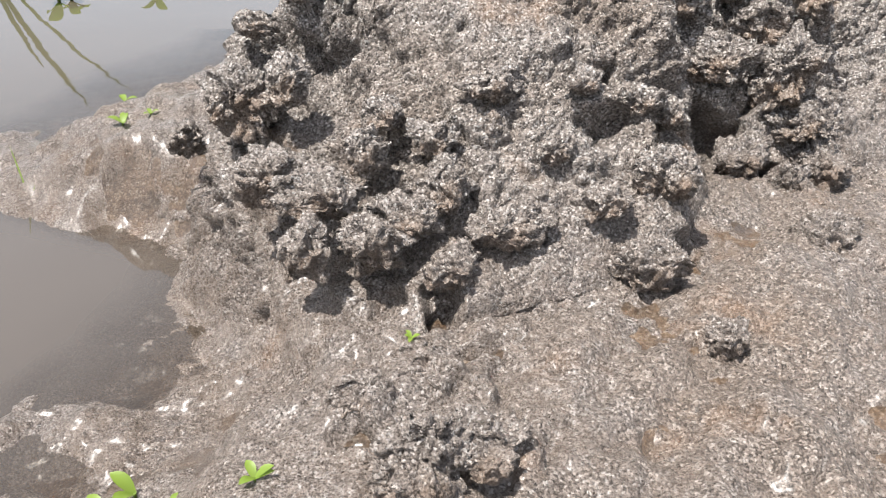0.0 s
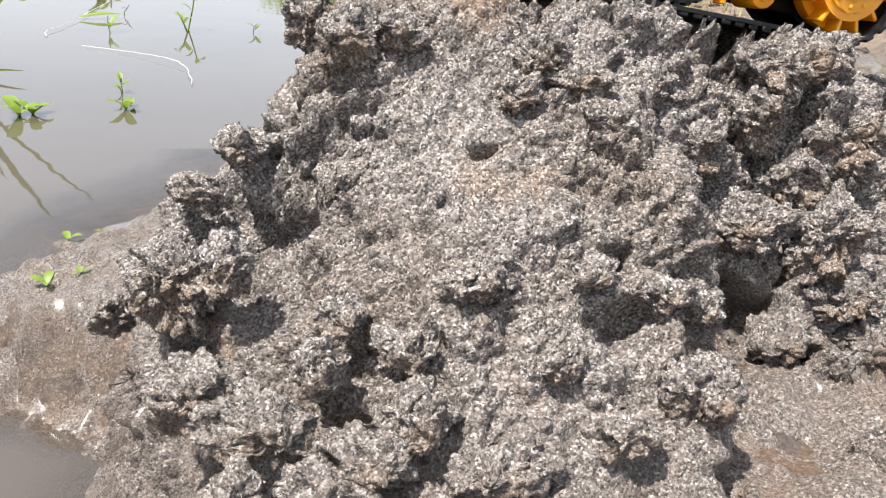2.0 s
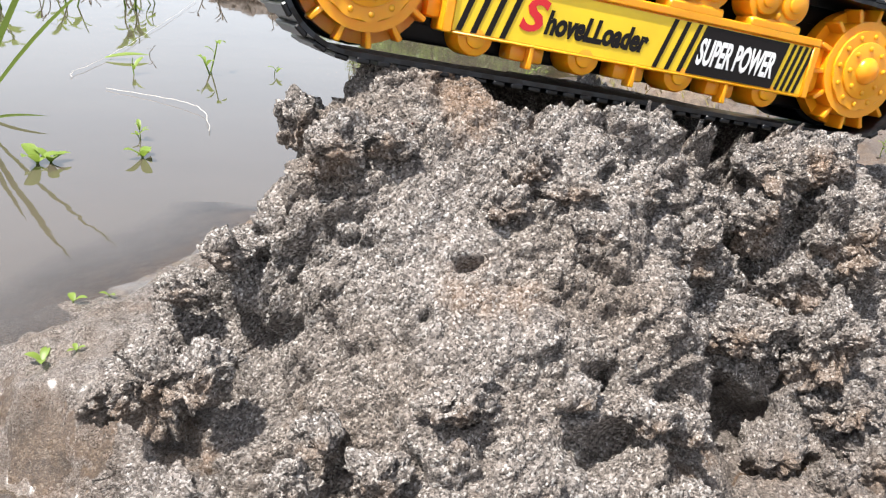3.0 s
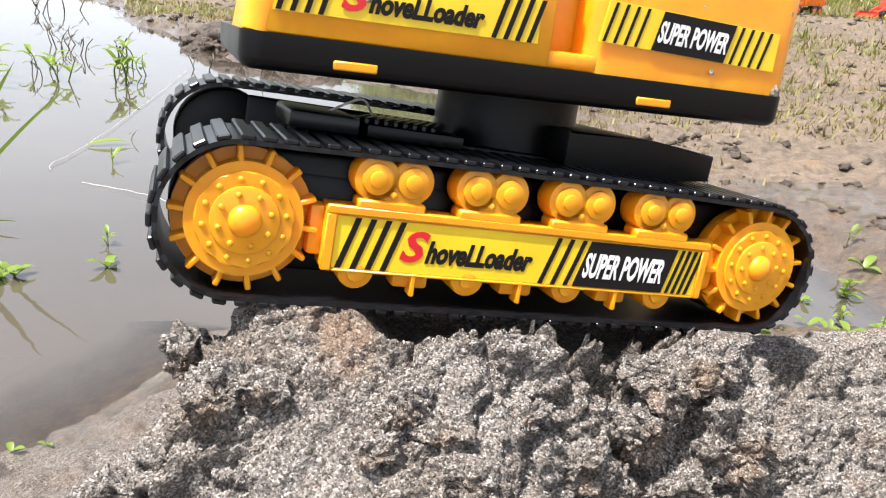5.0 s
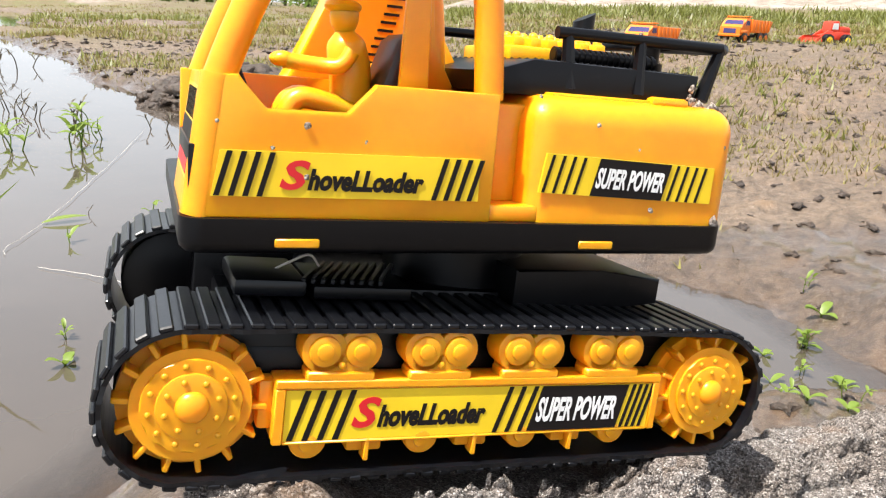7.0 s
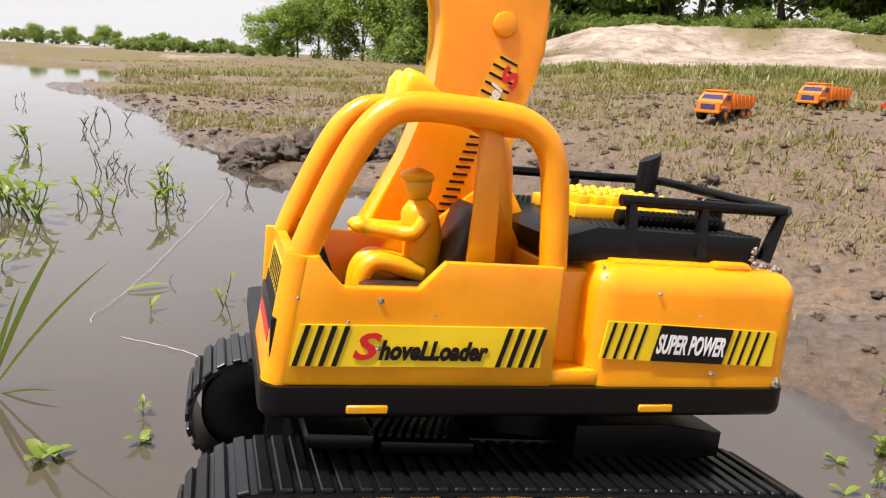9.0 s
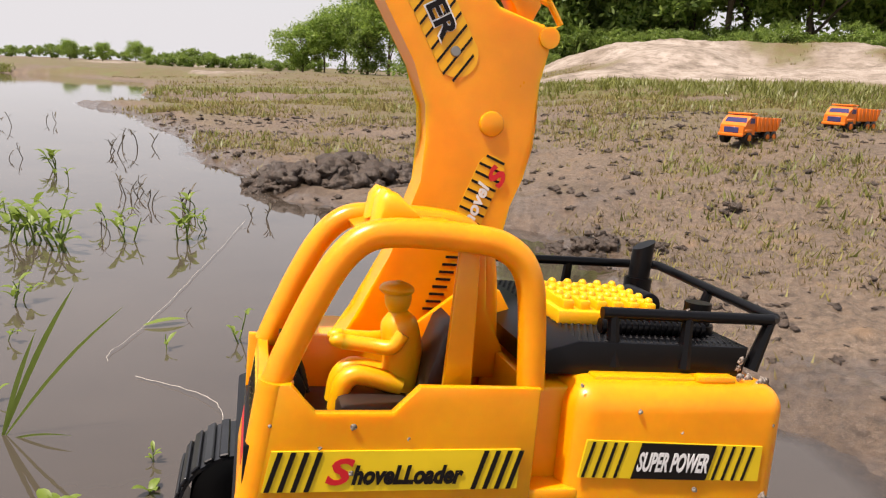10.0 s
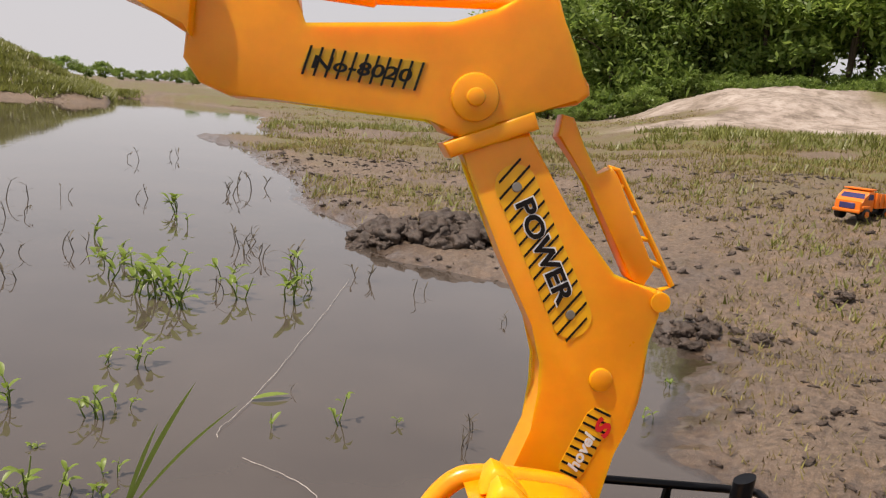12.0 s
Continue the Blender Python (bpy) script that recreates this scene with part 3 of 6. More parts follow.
def mound_surface(n_u=640):
    us = np.linspace(-0.13, 0.66, n_u)
    vs = np.concatenate([np.linspace(0.12, 0.224, 90), np.linspace(0.225, 0.46, 350), np.linspace(0.465, 0.70, 50)])
    n_v = len(vs)
    U, V = np.meshgrid(us, vs, indexing="ij")
    u, v = U.ravel(), V.ravel()
    c, s = math.cos(AXIS), math.sin(AXIS)
    x, y = u * c - v * s, u * s + v * c
    ground, _, _, _ = land(x, y)
    edge = np.minimum.reduce([smooth(-0.13, -0.08, u), smooth(0.66, 0.58, u), smooth(0.12, 0.15, v), smooth(0.70, 0.64, v)])
    base = mound_base(u, v)
    z = ground + 0.0045 * edge + base + np.clip(-ground, 0, 0.02) * smooth(0.0, 0.03, base) - 0.012 * (1 - edge)
    P = np.stack([x, y, z], 1)
    G = P.reshape(n_u, n_v, 3)
    nor = np.cross(np.gradient(G, axis=0), np.gradient(G, axis=1)).reshape(-1, 3)
    nor /= np.linalg.norm(nor, axis=1)[:, None]
    body = smooth(0.0, 0.05, base)
    steep = np.clip(1.15 - nor[:, 2], 0.12, 1) * body * edge
    steep = steep * (1 - 0.70 * bump_at(u, v, 0.172, 0.366, 0.038, 1.0))
    flatpart = edge * (1 - body)
    warp = P + 0.008 * np.stack([fbm(P * 45 + k * 9, 3) for k in range(3)], 1)
    push = np.zeros(len(P))
    for ku, kv, r, h in KNOBS:
        near = np.nonzero((np.abs(u - ku) < 2.2 * r) & (np.abs(v - kv) < 2.2 * r))[0]
        k = np.argmin((u[near] - ku) ** 2 + (v[near] - kv) ** 2)
        d = np.linalg.norm(warp[near] - P[near[k]], axis=1) / r
        push[near] += h * r * (0.75 * np.sqrt(np.clip(1.25 - d * d, 0, 2)) * smooth(1.10, 0.90, d) - 0.30 * np.exp(-((d - 1.2) / 0.16) ** 2) if h > 0 else 1.15 * smooth(1.25, 0.35, d))
    Q = P + nor * push[:, None]
    a1, a2 = worley(warp * (26, 26, 34), 1)
    b1, b2 = worley((Q + 0.003 * np.stack([fbm(P * 130 + k * 5, 2) for k in range(3)], 1)) * (85, 85, 100), 2)
    c1, c2 = worley(P * 210, 3)
    e1, e2 = worley(P * 520, 4)
    d = 0.0210 * (np.sqrt(np.clip(a2 - a1, 0, 1)) - 0.42) + 0.0095 * (np.sqrt(np.clip(b2 - b1, 0, 1)) - 0.5) * (0.4 + 0.9 * smooth(-0.5, 0.5, fbm(P * 22 + 4, 2))) + 0.008 * fbm(P * 18, 3) + 0.0030 * fbm(P * 90, 3, 0.6)
    d = d * steep + (0.0046 * (np.sqrt(np.clip(c2 - c1, 0, 1)) - 0.4) + 0.0020 * (0.5 - e1)) * np.clip(steep * 1.5 + 0.10, 0, 1) * edge
    d += flatpart * (0.0045 * fbm(P * 32, 4, 0.6) + 0.0008 * (0.5 - c1))
    P = Q + nor * d[:, None]
    # the tracks have pressed the top flat
    sole = np.array(sole_height(P[:, 0], P[:, 1]))
    lo = np.array(LOWER.inverted())
    L = P @ lo[:3, :3].T + lo[:3, 3]
    under = (L[:, 0] > -0.10) & (L[:, 0] < 0.25) & (L[:, 1] > -0.012) & (L[:, 1] < 0.2)
    P[:, 2] = np.where(under, np.minimum(P[:, 2], sole + 0.0004), P[:, 2]) - track_gap(L)
    i = (np.arange(n_u - 1)[:, None] * n_v + np.arange(n_v - 1)[None, :]).ravel()
    return P, np.stack([i, i + n_v, i + n_v + 1, i + 1], 1)


mound = thing("sand_mound", "crumbling grey-brown heap of clotted river sand on mud", "mound", pose(0.10, 0.5, 0.0))
MP, MF = mound_surface()
part("sand_body", mesh_of("sand_body", MP - (0.10, 0.5, 0.0), MF, SAND), None, mound)


def clod(u, v, z, r, seed, squash):
    """A knobbly clod stuck in the heap, standing out over what lies below it."""
    c, s = math.cos(AXIS), math.sin(AXIS)
    bm = bmesh.new()
    bmesh.ops.create_icosphere(bm, subdivisions=6 if r > 0.0145 else 5, radius=1.0)
    n = np.array([x.co for x in bm.verts])
    f = [[x.index for x in fc.verts] for fc in bm.faces]
    bm.free()
    R = np.array(Matrix.Rotation(AXIS + 0.5 * math.sin(seed * 2.3), 3, "Z")) @ np.diag(squash)
    at = np.array((u * c - v * s, u * s + v * c, z))
    w = n + 0.28 * np.stack([fbm(n * 1.4 + seed * 7 + k * 3, 3) for k in range(3)], 1)
    P = at + r * w @ R.T
    out = n @ np.linalg.inv(R)
    out /= np.linalg.norm(out, axis=1)[:, None]
    a1, a2 = worley(P * 48 + seed, 6)
    b1, b2 = worley((P + 0.003 * np.stack([fbm(P * 130 + k * 5, 2) for k in range(3)], 1)) * 95, 2)
    c1, c2 = worley(P * 230, 3)
    e1, e2 = worley(P * 520, 4)
    k = min(1.0, r / 0.014)
    d = 0.22 * r * (np.sqrt(np.clip(a2 - a1, 0, 1)) - 0.5) + 0.0058 * k * (np.sqrt(np.clip(b2 - b1, 0, 1)) - 0.5) + 0.0032 * k * (np.sqrt(np.clip(c2 - c1, 0, 1)) - 0.4) + 0.0013 * (0.5 - e1)
    P = P + out * d[:, None]
    lo = np.array(LOWER.inverted())
    L = P @ lo[:3, :3].T + lo[:3, 3]
    under = (L[:, 0] > -0.10) & (L[:, 0] < 0.25) & (L[:, 1] > -0.006)
    P[:, 2] = np.where(under, np.minimum(P[:, 2], sole_height(P[:, 0], P[:, 1]) + 0.0003), P[:, 2]) - 0.7 * track_gap(L)
    part("clod", mesh_of("clod", P - at, f, SAND), None, mound, m=pose(at[0] - 0.10, at[1] - 0.5, at[2]))


SQUAT, FLAT, ROUND, TALL = (1.25, 0.9, 0.8), (1.35, 0.85, 0.65), (1.05, 1.0, 0.95), (0.9, 0.9, 1.1)
# upper face, then the foot
clod(0.340, 0.404, 0.174, 0.0236, 1, FLAT), clod(0.318, 0.394, 0.151, 0.0159, 2, ROUND), clod(0.358, 0.386, 0.146, 0.0211, 3, TALL), clod(0.287, 0.390, 0.140, 0.0150, 4, SQUAT)
clod(0.304, 0.379, 0.109, 0.0194, 5, FLAT), clod(0.332, 0.379, 0.126, 0.0148, 6, ROUND), clod(0.343, 0.364, 0.105, 0.0190, 7, TALL), clod(0.350, 0.352, 0.083, 0.0151, 8, SQUAT)
clod(0.316, 0.349, 0.068, 0.0131, 9, FLAT), clod(0.356, 0.341, 0.063, 0.0154, 10, ROUND), clod(0.207, 0.387, 0.176, 0.0124, 11, TALL), clod(0.198, 0.378, 0.167, 0.0086, 12, SQUAT)
clod(0.220, 0.379, 0.172, 0.0096, 13, FLAT), clod(0.141, 0.403, 0.180, 0.0124, 14, ROUND), clod(0.132, 0.433, 0.181, 0.0102, 15, TALL), clod(0.157, 0.399, 0.184, 0.0093, 16, SQUAT)
clod(0.257, 0.387, 0.168, 0.0105, 17, FLAT), clod(0.078, 0.397, 0.094, 0.0163, 18, ROUND), clod(0.093, 0.375, 0.109, 0.0099, 19, TALL), clod(0.102, 0.404, 0.141, 0.0084, 20, SQUAT)
clod(0.087, 0.416, 0.122, 0.0089, 21, FLAT), clod(0.080, 0.342, 0.081, 0.0113, 22, ROUND), clod(0.116, 0.326, 0.096, 0.0096, 23, TALL), clod(0.143, 0.323, 0.101, 0.0079, 24, SQUAT)
clod(0.168, 0.329, 0.119, 0.0098, 25, FLAT), clod(0.125, 0.337, 0.107, 0.0071, 26, ROUND), clod(0.207, 0.325, 0.120, 0.0071, 28, SQUAT)
clod(0.230, 0.318, 0.114, 0.0082, 29, FLAT), clod(0.246, 0.319, 0.106, 0.0074, 30, ROUND), clod(0.142, 0.306, 0.088, 0.0110, 31, TALL), clod(0.125, 0.303, 0.079, 0.0110, 32, SQUAT)
clod(0.166, 0.291, 0.078, 0.0103, 33, FLAT), clod(0.202, 0.289, 0.084, 0.0090, 34, ROUND), clod(0.227, 0.296, 0.092, 0.0085, 35, TALL), clod(0.189, 0.307, 0.100, 0.0072, 36, SQUAT)
clod(0.099, 0.319, 0.082, 0.0096, 37, FLAT), clod(0.052, 0.441, 0.058, 0.0090, 38, ROUND)
clod(0.228, 0.365, 0.160, 0.0084, 41, FLAT), clod(0.112, 0.298, 0.071, 0.0127, 42, ROUND), clod(0.088, 0.302, 0.069, 0.0116, 43, TALL), clod(0.138, 0.282, 0.067, 0.0104, 44, SQUAT)
clod(0.164, 0.290, 0.077, 0.0119, 45, FLAT), clod(0.217, 0.271, 0.064, 0.0125, 46, ROUND), clod(0.221, 0.225, 0.060, 0.0074, 47, TALL), clod(0.096, 0.320, 0.082, 0.0121, 48, SQUAT)
clod(0.082, 0.343, 0.083, 0.0116, 49, FLAT), clod(0.237, 0.296, 0.089, 0.0108, 50, ROUND), clod(0.099, 0.196, 0.060, 0.0151, 51, TALL), clod(0.117, 0.197, 0.063, 0.0113, 52, SQUAT)
clod(0.092, 0.232, 0.057, 0.0080, 53, FLAT), clod(0.309, 0.279, 0.058, 0.0137, 54, ROUND), clod(0.335, 0.332, 0.058, 0.0124, 55, TALL)
# ---- the toy excavator: lower carriage in LOWER's frame, turning house in UPPER's ----
excavator = thing("toy_excavator", "orange and black plastic toy excavator standing on a sand mound", "toy excavator", LOWER)
TO_UPPER = LOWER.inverted() @ UPPER
TRACK_W, GAUGE = 0.055, 0.131


def belt_path(n=120):
    """Outline of a track belt as (x, z, outward turn), evenly spaced."""
    xl, xr, zc, r = -0.040, 0.1958, -0.0045, 0.0282
    straight, arc = xr - xl, math.pi * r
    total = 2 * (straight + arc)
    out = []
    for i in range(n):
        s = total * i / n
        if s < straight:
            out.append((xl + s, zc + r + 0.0012 * math.sin(math.pi * s / straight), math.pi / 2))
        elif s < straight + arc:
            a = math.pi / 2 - (s - straight) / r
            out.append((xr + r * math.cos(a), zc + r * math.sin(a), a))
        elif s < 2 * straight + arc:
            out.append((xr - (s - straight - arc), zc - r, -math.pi / 2))
        else:
            a = -math.pi / 2 - (s - 2 * straight - arc) / r
            out.append((xl + r * math.cos(a), zc + r * math.sin(a), a))
    return out


def belt_mesh():
    path = belt_path(220)
    verts, faces = [], []
    for i, (x, z, a) in enumerate(path):
        wav = 0.0004 * math.sin(i * 1.7) + 0.0003 * math.sin(i * 0.61)
        for rr, yy in ((0.0, wav), (0.0018, wav), (0.0018, TRACK_W), (0.0, TRACK_W)):
            verts.append((x + rr * math.cos(a), yy, z + rr * math.sin(a)))
    n = len(path)
    for i in range(n):
        j = (i + 1) % n
        for k in range(4):
            faces.append((i * 4 + k, j * 4 + k, j * 4 + (k + 1) % 4, i * 4 + (k + 1) % 4))
    return mesh_of("track_belt", verts, faces, RUBBER, False)


def cleat_mesh():
    bm = box(-0.0026, 0.0026, 0.0, TRACK_W, 0.0, 0.0022, 0.0006, 1)
    me = bpy.data.meshes.new("cleat")
    bm.to_mesh(me)
    bm.free()
    me.materials.append(RUBBER)
    return me


BELT, CLEAT = belt_mesh(), cleat_mesh()
for y, lift in ((-0.002, 0.0), (GAUGE, 0.012)):
    belt = part("track_belt", BELT, None, excavator, "black rubber crawler track with cross ribs", pose(0, y, lift))
    for x, z, a in belt_path(84):
        m = Matrix.Translation((x + 0.0016 * math.cos(a), 0, z + 0.0016 * math.sin(a))) @ Matrix.Rotation(math.pi / 2 - a, 4, "Y")
        part("cleat", CLEAT, None, belt, m=m)


def sprocket(cx, cz, y, turn):
    """Toothed wheel with a raised ring, two rows of bolt heads and a domed hub, facing -y."""
    k = 1.0
    bm = ring(0, 0, 0.0262 * k, 0.010, 0.016, 40)
    ring(0, 0, 0.0216 * k, 0.0015, 0.012, 40, 0.0008, bm)
    w = part("sprocket", bm, AMBER, excavator, "amber plastic drive wheel with radial teeth", pose(cx, y, cz, 0, turn, 0))
    for i in range(14):
        a = 2 * math.pi * i / 14
        m = Matrix.Rotation(-a, 4, "Y") @ Matrix.Translation((0.0212, 0, 0))
        part("tooth", TOOTH, None, w, m=m)
    part("rim_ring", ring(0, 0, 0.0180, 0.0004, 0.0026, 36, 0.0007), AMBER, w)
    part("hub_plate", ring(0, 0, 0.0128, -0.0006, 0.0016, 32, 0.0006), AMBER, w)
    part("hub", dome(0, -0.0004, 0, 0.0062, 1, 0.62, 1), AMBER, w)
    for count, rr, sz in ((12, 0.0152, 0.0013), (8, 0.0098, 0.0013)):
        for i in range(count):
            a = 2 * math.pi * (i + 0.5) / count
            part("bolt", BOLT, None, w, m=Matrix.Translation((rr * math.cos(a), 0.0003 if rr > 0.012 else -0.0007, rr * math.sin(a))))
    return w


def ready(bm, name, material):
    me = bpy.data.meshes.new(name)
    bmesh.ops.recalc_face_normals(bm, faces=bm.faces)
    bm.to_mesh(me)
    bm.free()
    me.materials.append(material)
    me.shade_smooth()
    me.set_sharp_from_angle(angle=radians(38))
    return me


TOOTH = ready(box(-0.002, 0.0062, 0.0022, 0.012, -0.0011, 0.0011, 0.0005, 1), "tooth", AMBER)
BOLT = ready(dome(0, 0, 0, 0.00125, 1, 0.7, 1, None, 5), "bolt", AMBER)
sprocket(-0.0380, -0.0040, -0.0005, 4)
sprocket(0.1962, -0.0035, -0.0005, 17)
for cx in (-0.0380, 0.1962):
    part("inner_wheel", ring(cx, 0.008, 0.026, GAUGE + 0.012, GAUGE + 0.044, 28, 0.001), BLACK, excavator, "black inner face of a track wheel")
    part("inner_wheel", ring(cx, -0.0045, 0.0268, 0.018, 0.050, 28, 0.001), BLACK, excavator, "black inner face of a track wheel")

# side frame with its printed plate
sf = part("side_frame", box(-0.0085, 0.1665, 0.0, 0.014, -0.0200, 0.0050, 0.0012), AMBER, excavator, "amber side frame with printed plate")
for nm, b in (("rim", (-0.0085, 0.1665, -0.0016, 0.001, 0.0022, 0.0056)), ("rim", (-0.0085, -0.0045, -0.0016, 0.001, -0.0202, 0.0022)), ("rim", (0.1628, 0.1665, -0.0016, 0.001, -0.0202, 0.0022)), ("rim", (-0.0045, 0.1628, -0.0012, 0.001, -0.0204, -0.0192))):
    part(nm, box(*b, 0.0005, 1), AMBER, sf)
part("wheel_shroud", box(-0.014, -0.007, 0.004, 0.014, -0.016, 0.004, 0.002), AMBER, sf)
part("wheel_shroud", box(0.165, 0.176, 0.004, 0.014, -0.018, 0.006, 0.003), AMBER, sf)


def banner(parent, x0, x1, z0, z1, y):
    """A yellow sticker."""
    lab = "yellow sticker with black slanting bars and lettering"
    d = part("sticker", slab([(x0, z0), (x1, z0), (x1, z1), (x0, z1)], y - 0.0004, y), DECAL, parent, lab, shade=False)
    return d


def shovel_words(parent, x, z, width, height, y):
    part("letter", fit_words("S", width * 0.20, height * 0.95, RED, 0.25, 0.03), None, parent, "red initial letter", Matrix.Translation((x, y, z)))
    part("lettering", fit_words("hoveLLoader", width * 0.82, height * 0.70, INK, 0.25, 0.045), None, parent, "black slanting words", Matrix.Translation((x + width * 0.185, y, z)))


dec = banner(sf, -0.0042, 0.1625, -0.0190, 0.0015, -0.0002)
stripes(-0.0030, 0.0150, -0.0188, 0.0013, 4, -0.0006, 0.0060, 0.0023, INK, dec)
shovel_words(dec, 0.0222, -0.0145, 0.0575, 0.0135, -0.0008)
stripes(0.0840, 0.0960, -0.0188, 0.0013, 3, -0.0006, 0.0060, 0.0020, INK, dec)
part("black_field", slab([(0.1005, -0.0188), (0.1455, -0.0188), (0.1500, 0.0013), (0.1060, 0.0013)], -0.0010, -0.0006), INK, dec, shade=False)
part("lettering", fit_words("SUPER POWER", 0.0400, 0.0112, WHITE, 0.30, 0.03), None, dec, "white slanting words", Matrix.Translation((0.1040, -0.0012, -0.0148)))
stripes(0.1475, 0.1575, -0.0188, 0.0013, 4, -0.0006, 0.0050, 0.0016, INK, dec)

for i in range(4):
    x = 0.0163 + i * 0.0412
    bm = ring(x - 0.0071, 0.0168, 0.0090, 0.0, 0.012, 28, 0.0010)
    ring(x + 0.0071, 0.0168, 0.0090, 0.0005, 0.0125, 28, 0.0010, bm)
    box(x - 0.012, x + 0.012, 0.0, 0.012, 0.004, 0.016, 0.001, 1, bm)
    b = part("roller_bracket", bm, AMBER, excavator, "amber twin carrier roller bracket")
    part("foot", box(x - 0.0135, x + 0.0135, -0.0014, 0.010, 0.0048, 0.0088, 0.0008, 1), AMBER, b)
    for dx in (-0.0071, 0.0071):
        part("roller", ring(x + dx, 0.0168, 0.0062, -0.0014, 0.001, 24, 0.0008), AMBER, b)
        part("axle_cap", ring(x + dx, 0.0168, 0.0034, -0.0026, 0.0, 20, 0.0006), AMBER, b)
    part("bolt", dome(x, -0.0003, 0.0110, 0.0016, 1, 0.7, 1, None, 6), AMBER, b)
for i, x in enumerate((0.006, 0.0295, 0.053, 0.0765, 0.099, 0.123, 0.145)):
    if i % 2 == 0:
        b = part("track_roller", ring(x, -0.0200, 0.0074, 0.0005, 0.016, 24, 0.0012), AMBER, excavator, "amber bottom track roller")
        part("axle_cap", ring(x, -0.0205, 0.0038, -0.0008, 0.001, 18, 0.0006), AMBER, b)
    else:
        b = part("roller_guide", box(x - 0.0075, x + 0.0075, 0.003, 0.015, -0.0262, -0.0190, 0.0015), AMBER, excavator, "amber roller guide with a centre fin")
        part("fin", box(x - 0.0010, x + 0.0010, -0.001, 0.006, -0.0285, -0.0190, 0.0004, 1), AMBER, b)

# black inner carriage between the tracks
part("carriage", box(-0.020, 0.180, 0.016, 0.168, -0.020, 0.014, 0.003), BLACK, excavator, "black plastic carriage between the tracks")
part("inner_wall", box(-0.030, 0.190, 0.017, 0.021, -0.026, 0.0215, 0.002), BLACK, excavator)
part("far_side_wall", box(-0.030, 0.190, GAUGE + 0.004, GAUGE + 0.010, -0.020, 0.033, 0.002), BLACK, excavator)
part("deck", box(0.020, 0.176, 0.050, 0.130, 0.012, 0.030, 0.002), BLACK, excavator)
part("rear_box", slab([(0.104, 0.020), (0.1845, 0.030), (0.1845, 0.0425), (0.150, 0.0455), (0.104, 0.0445)], 0.034, 0.148, 0.0012), BLACK, excavator, "black battery box at the rear of the carriage")
part("turntable", ring(0.095, 0.0, 0.036, -0.026, 0.026, 40, 0.001), BLACK, excavator, m=pose(0, 0.090, 0.032, 90, 0, 0))
step = part("ribbed_step", box(0.010, 0.053, 0.031, 0.078, 0.0290, 0.0345, 0.001), BLACK, excavator, "black ribbed step plate")
for i in range(9):
    part("rib", box(-0.021, 0.021, -0.0011, 0.0011, 0.0, 0.0026, 0.0005, 1), RUBBER, step, m=pose(0.0145 + i * 0.0042, 0.0545, 0.0342, 0, 0, 66))
part("motor_cover", box(-0.022, 0.008, 0.034, 0.080, 0.0285, 0.0360, 0.002), RUBBER, excavator)
part("step_bracket", box(-0.006, 0.050, 0.056, 0.080, 0.012, 0.0300, 0.002), BLACK, excavator)
wire = curve([(-0.004, 0.058, 0.034), (0.004, 0.053, 0.040), (0.012, 0.054, 0.043), (0.018, 0.060, 0.037)], 8)
part("wire", tube(wire, 0.0006, 6), THREAD, excavator, "loose pale twisted wire end")

# ---- turning house ----
house = TO_UPPER


def up(name, bm, material, parent=None, label="", m=None, shade=True):
    """A part given in the house's own frame."""
    if parent is None:
        return part(name, bm, material, excavator, label, house if m is None else house @ m, shade)
    return part(name, bm, material, parent, label, m, shade)


W = 0.172
bm = box(-0.0112, 0.2300, -0.0022, W + 0.002, -0.0218, -0.0080)
bmesh.ops.bevel(bm, geom=[e for e in bm.edges if abs(e.verts[0].co.z - e.verts[1].co.z) > 0.005], offset=0.009, segments=6, affect="EDGES", profile=0.5)
bmesh.ops.bevel(bm, geom=[e for e in bm.edges if e.verts[0].co.z < -0.02 and e.verts[1].co.z < -0.02 and len(e.link_faces) == 2 and any(abs(f.normal.z) < 0.5 for f in e.link_faces)], offset=0.0045, segments=3, affect="EDGES", profile=0.5)
tray = up("base_tray", bm, BLACK, None, "black plastic base tray of the house")
for x in (0.0228, 0.1521):
    up("tab", box(x, x + 0.0168, -0.0032, -0.0018, -0.0186, -0.0152, 0.0005, 1), AMBER, tray, "orange clip tab")

# cab tub
tub = up("cab_tub", slab([(-0.0035, -0.0082), (0.1105, -0.0082), (0.1105, 0.0436), (0.0590, 0.0436), (0.0492, 0.0316), (0.0182, 0.0313), (0.0085, 0.0436), (0.0028, 0.0432)], 0.0005, 0.0045, 0.0008), ORANGE, None, "orange plastic cab wall with window cut-out")
up("corner", tube([(-0.0035, 0.0075, -0.0082), (0.0028, 0.0075, 0.0432)], 0.0071, 20), ORANGE, tub)
up("front_wall", slab([(-0.0100, -0.0082), (-0.0062, -0.0082), (0.0005, 0.0430), (-0.0036, 0.0430)], 0.0075, 0.078, 0.0008), ORANGE, tub)
up("inner_wall", box(-0.008, 0.105, 0.074, 0.078, -0.008, 0.0432, 0.0006), ORANGE, tub)
up("cab_floor", box(-0.008, 0.110, 0.003, 0.076, -0.008, 0.018, 0.0006), BLACK, tub)
up("rear_wall", box(0.1075, 0.1110, 0.002, 0.085, -0.008, 0.0430, 0.0006), ORANGE, tub)
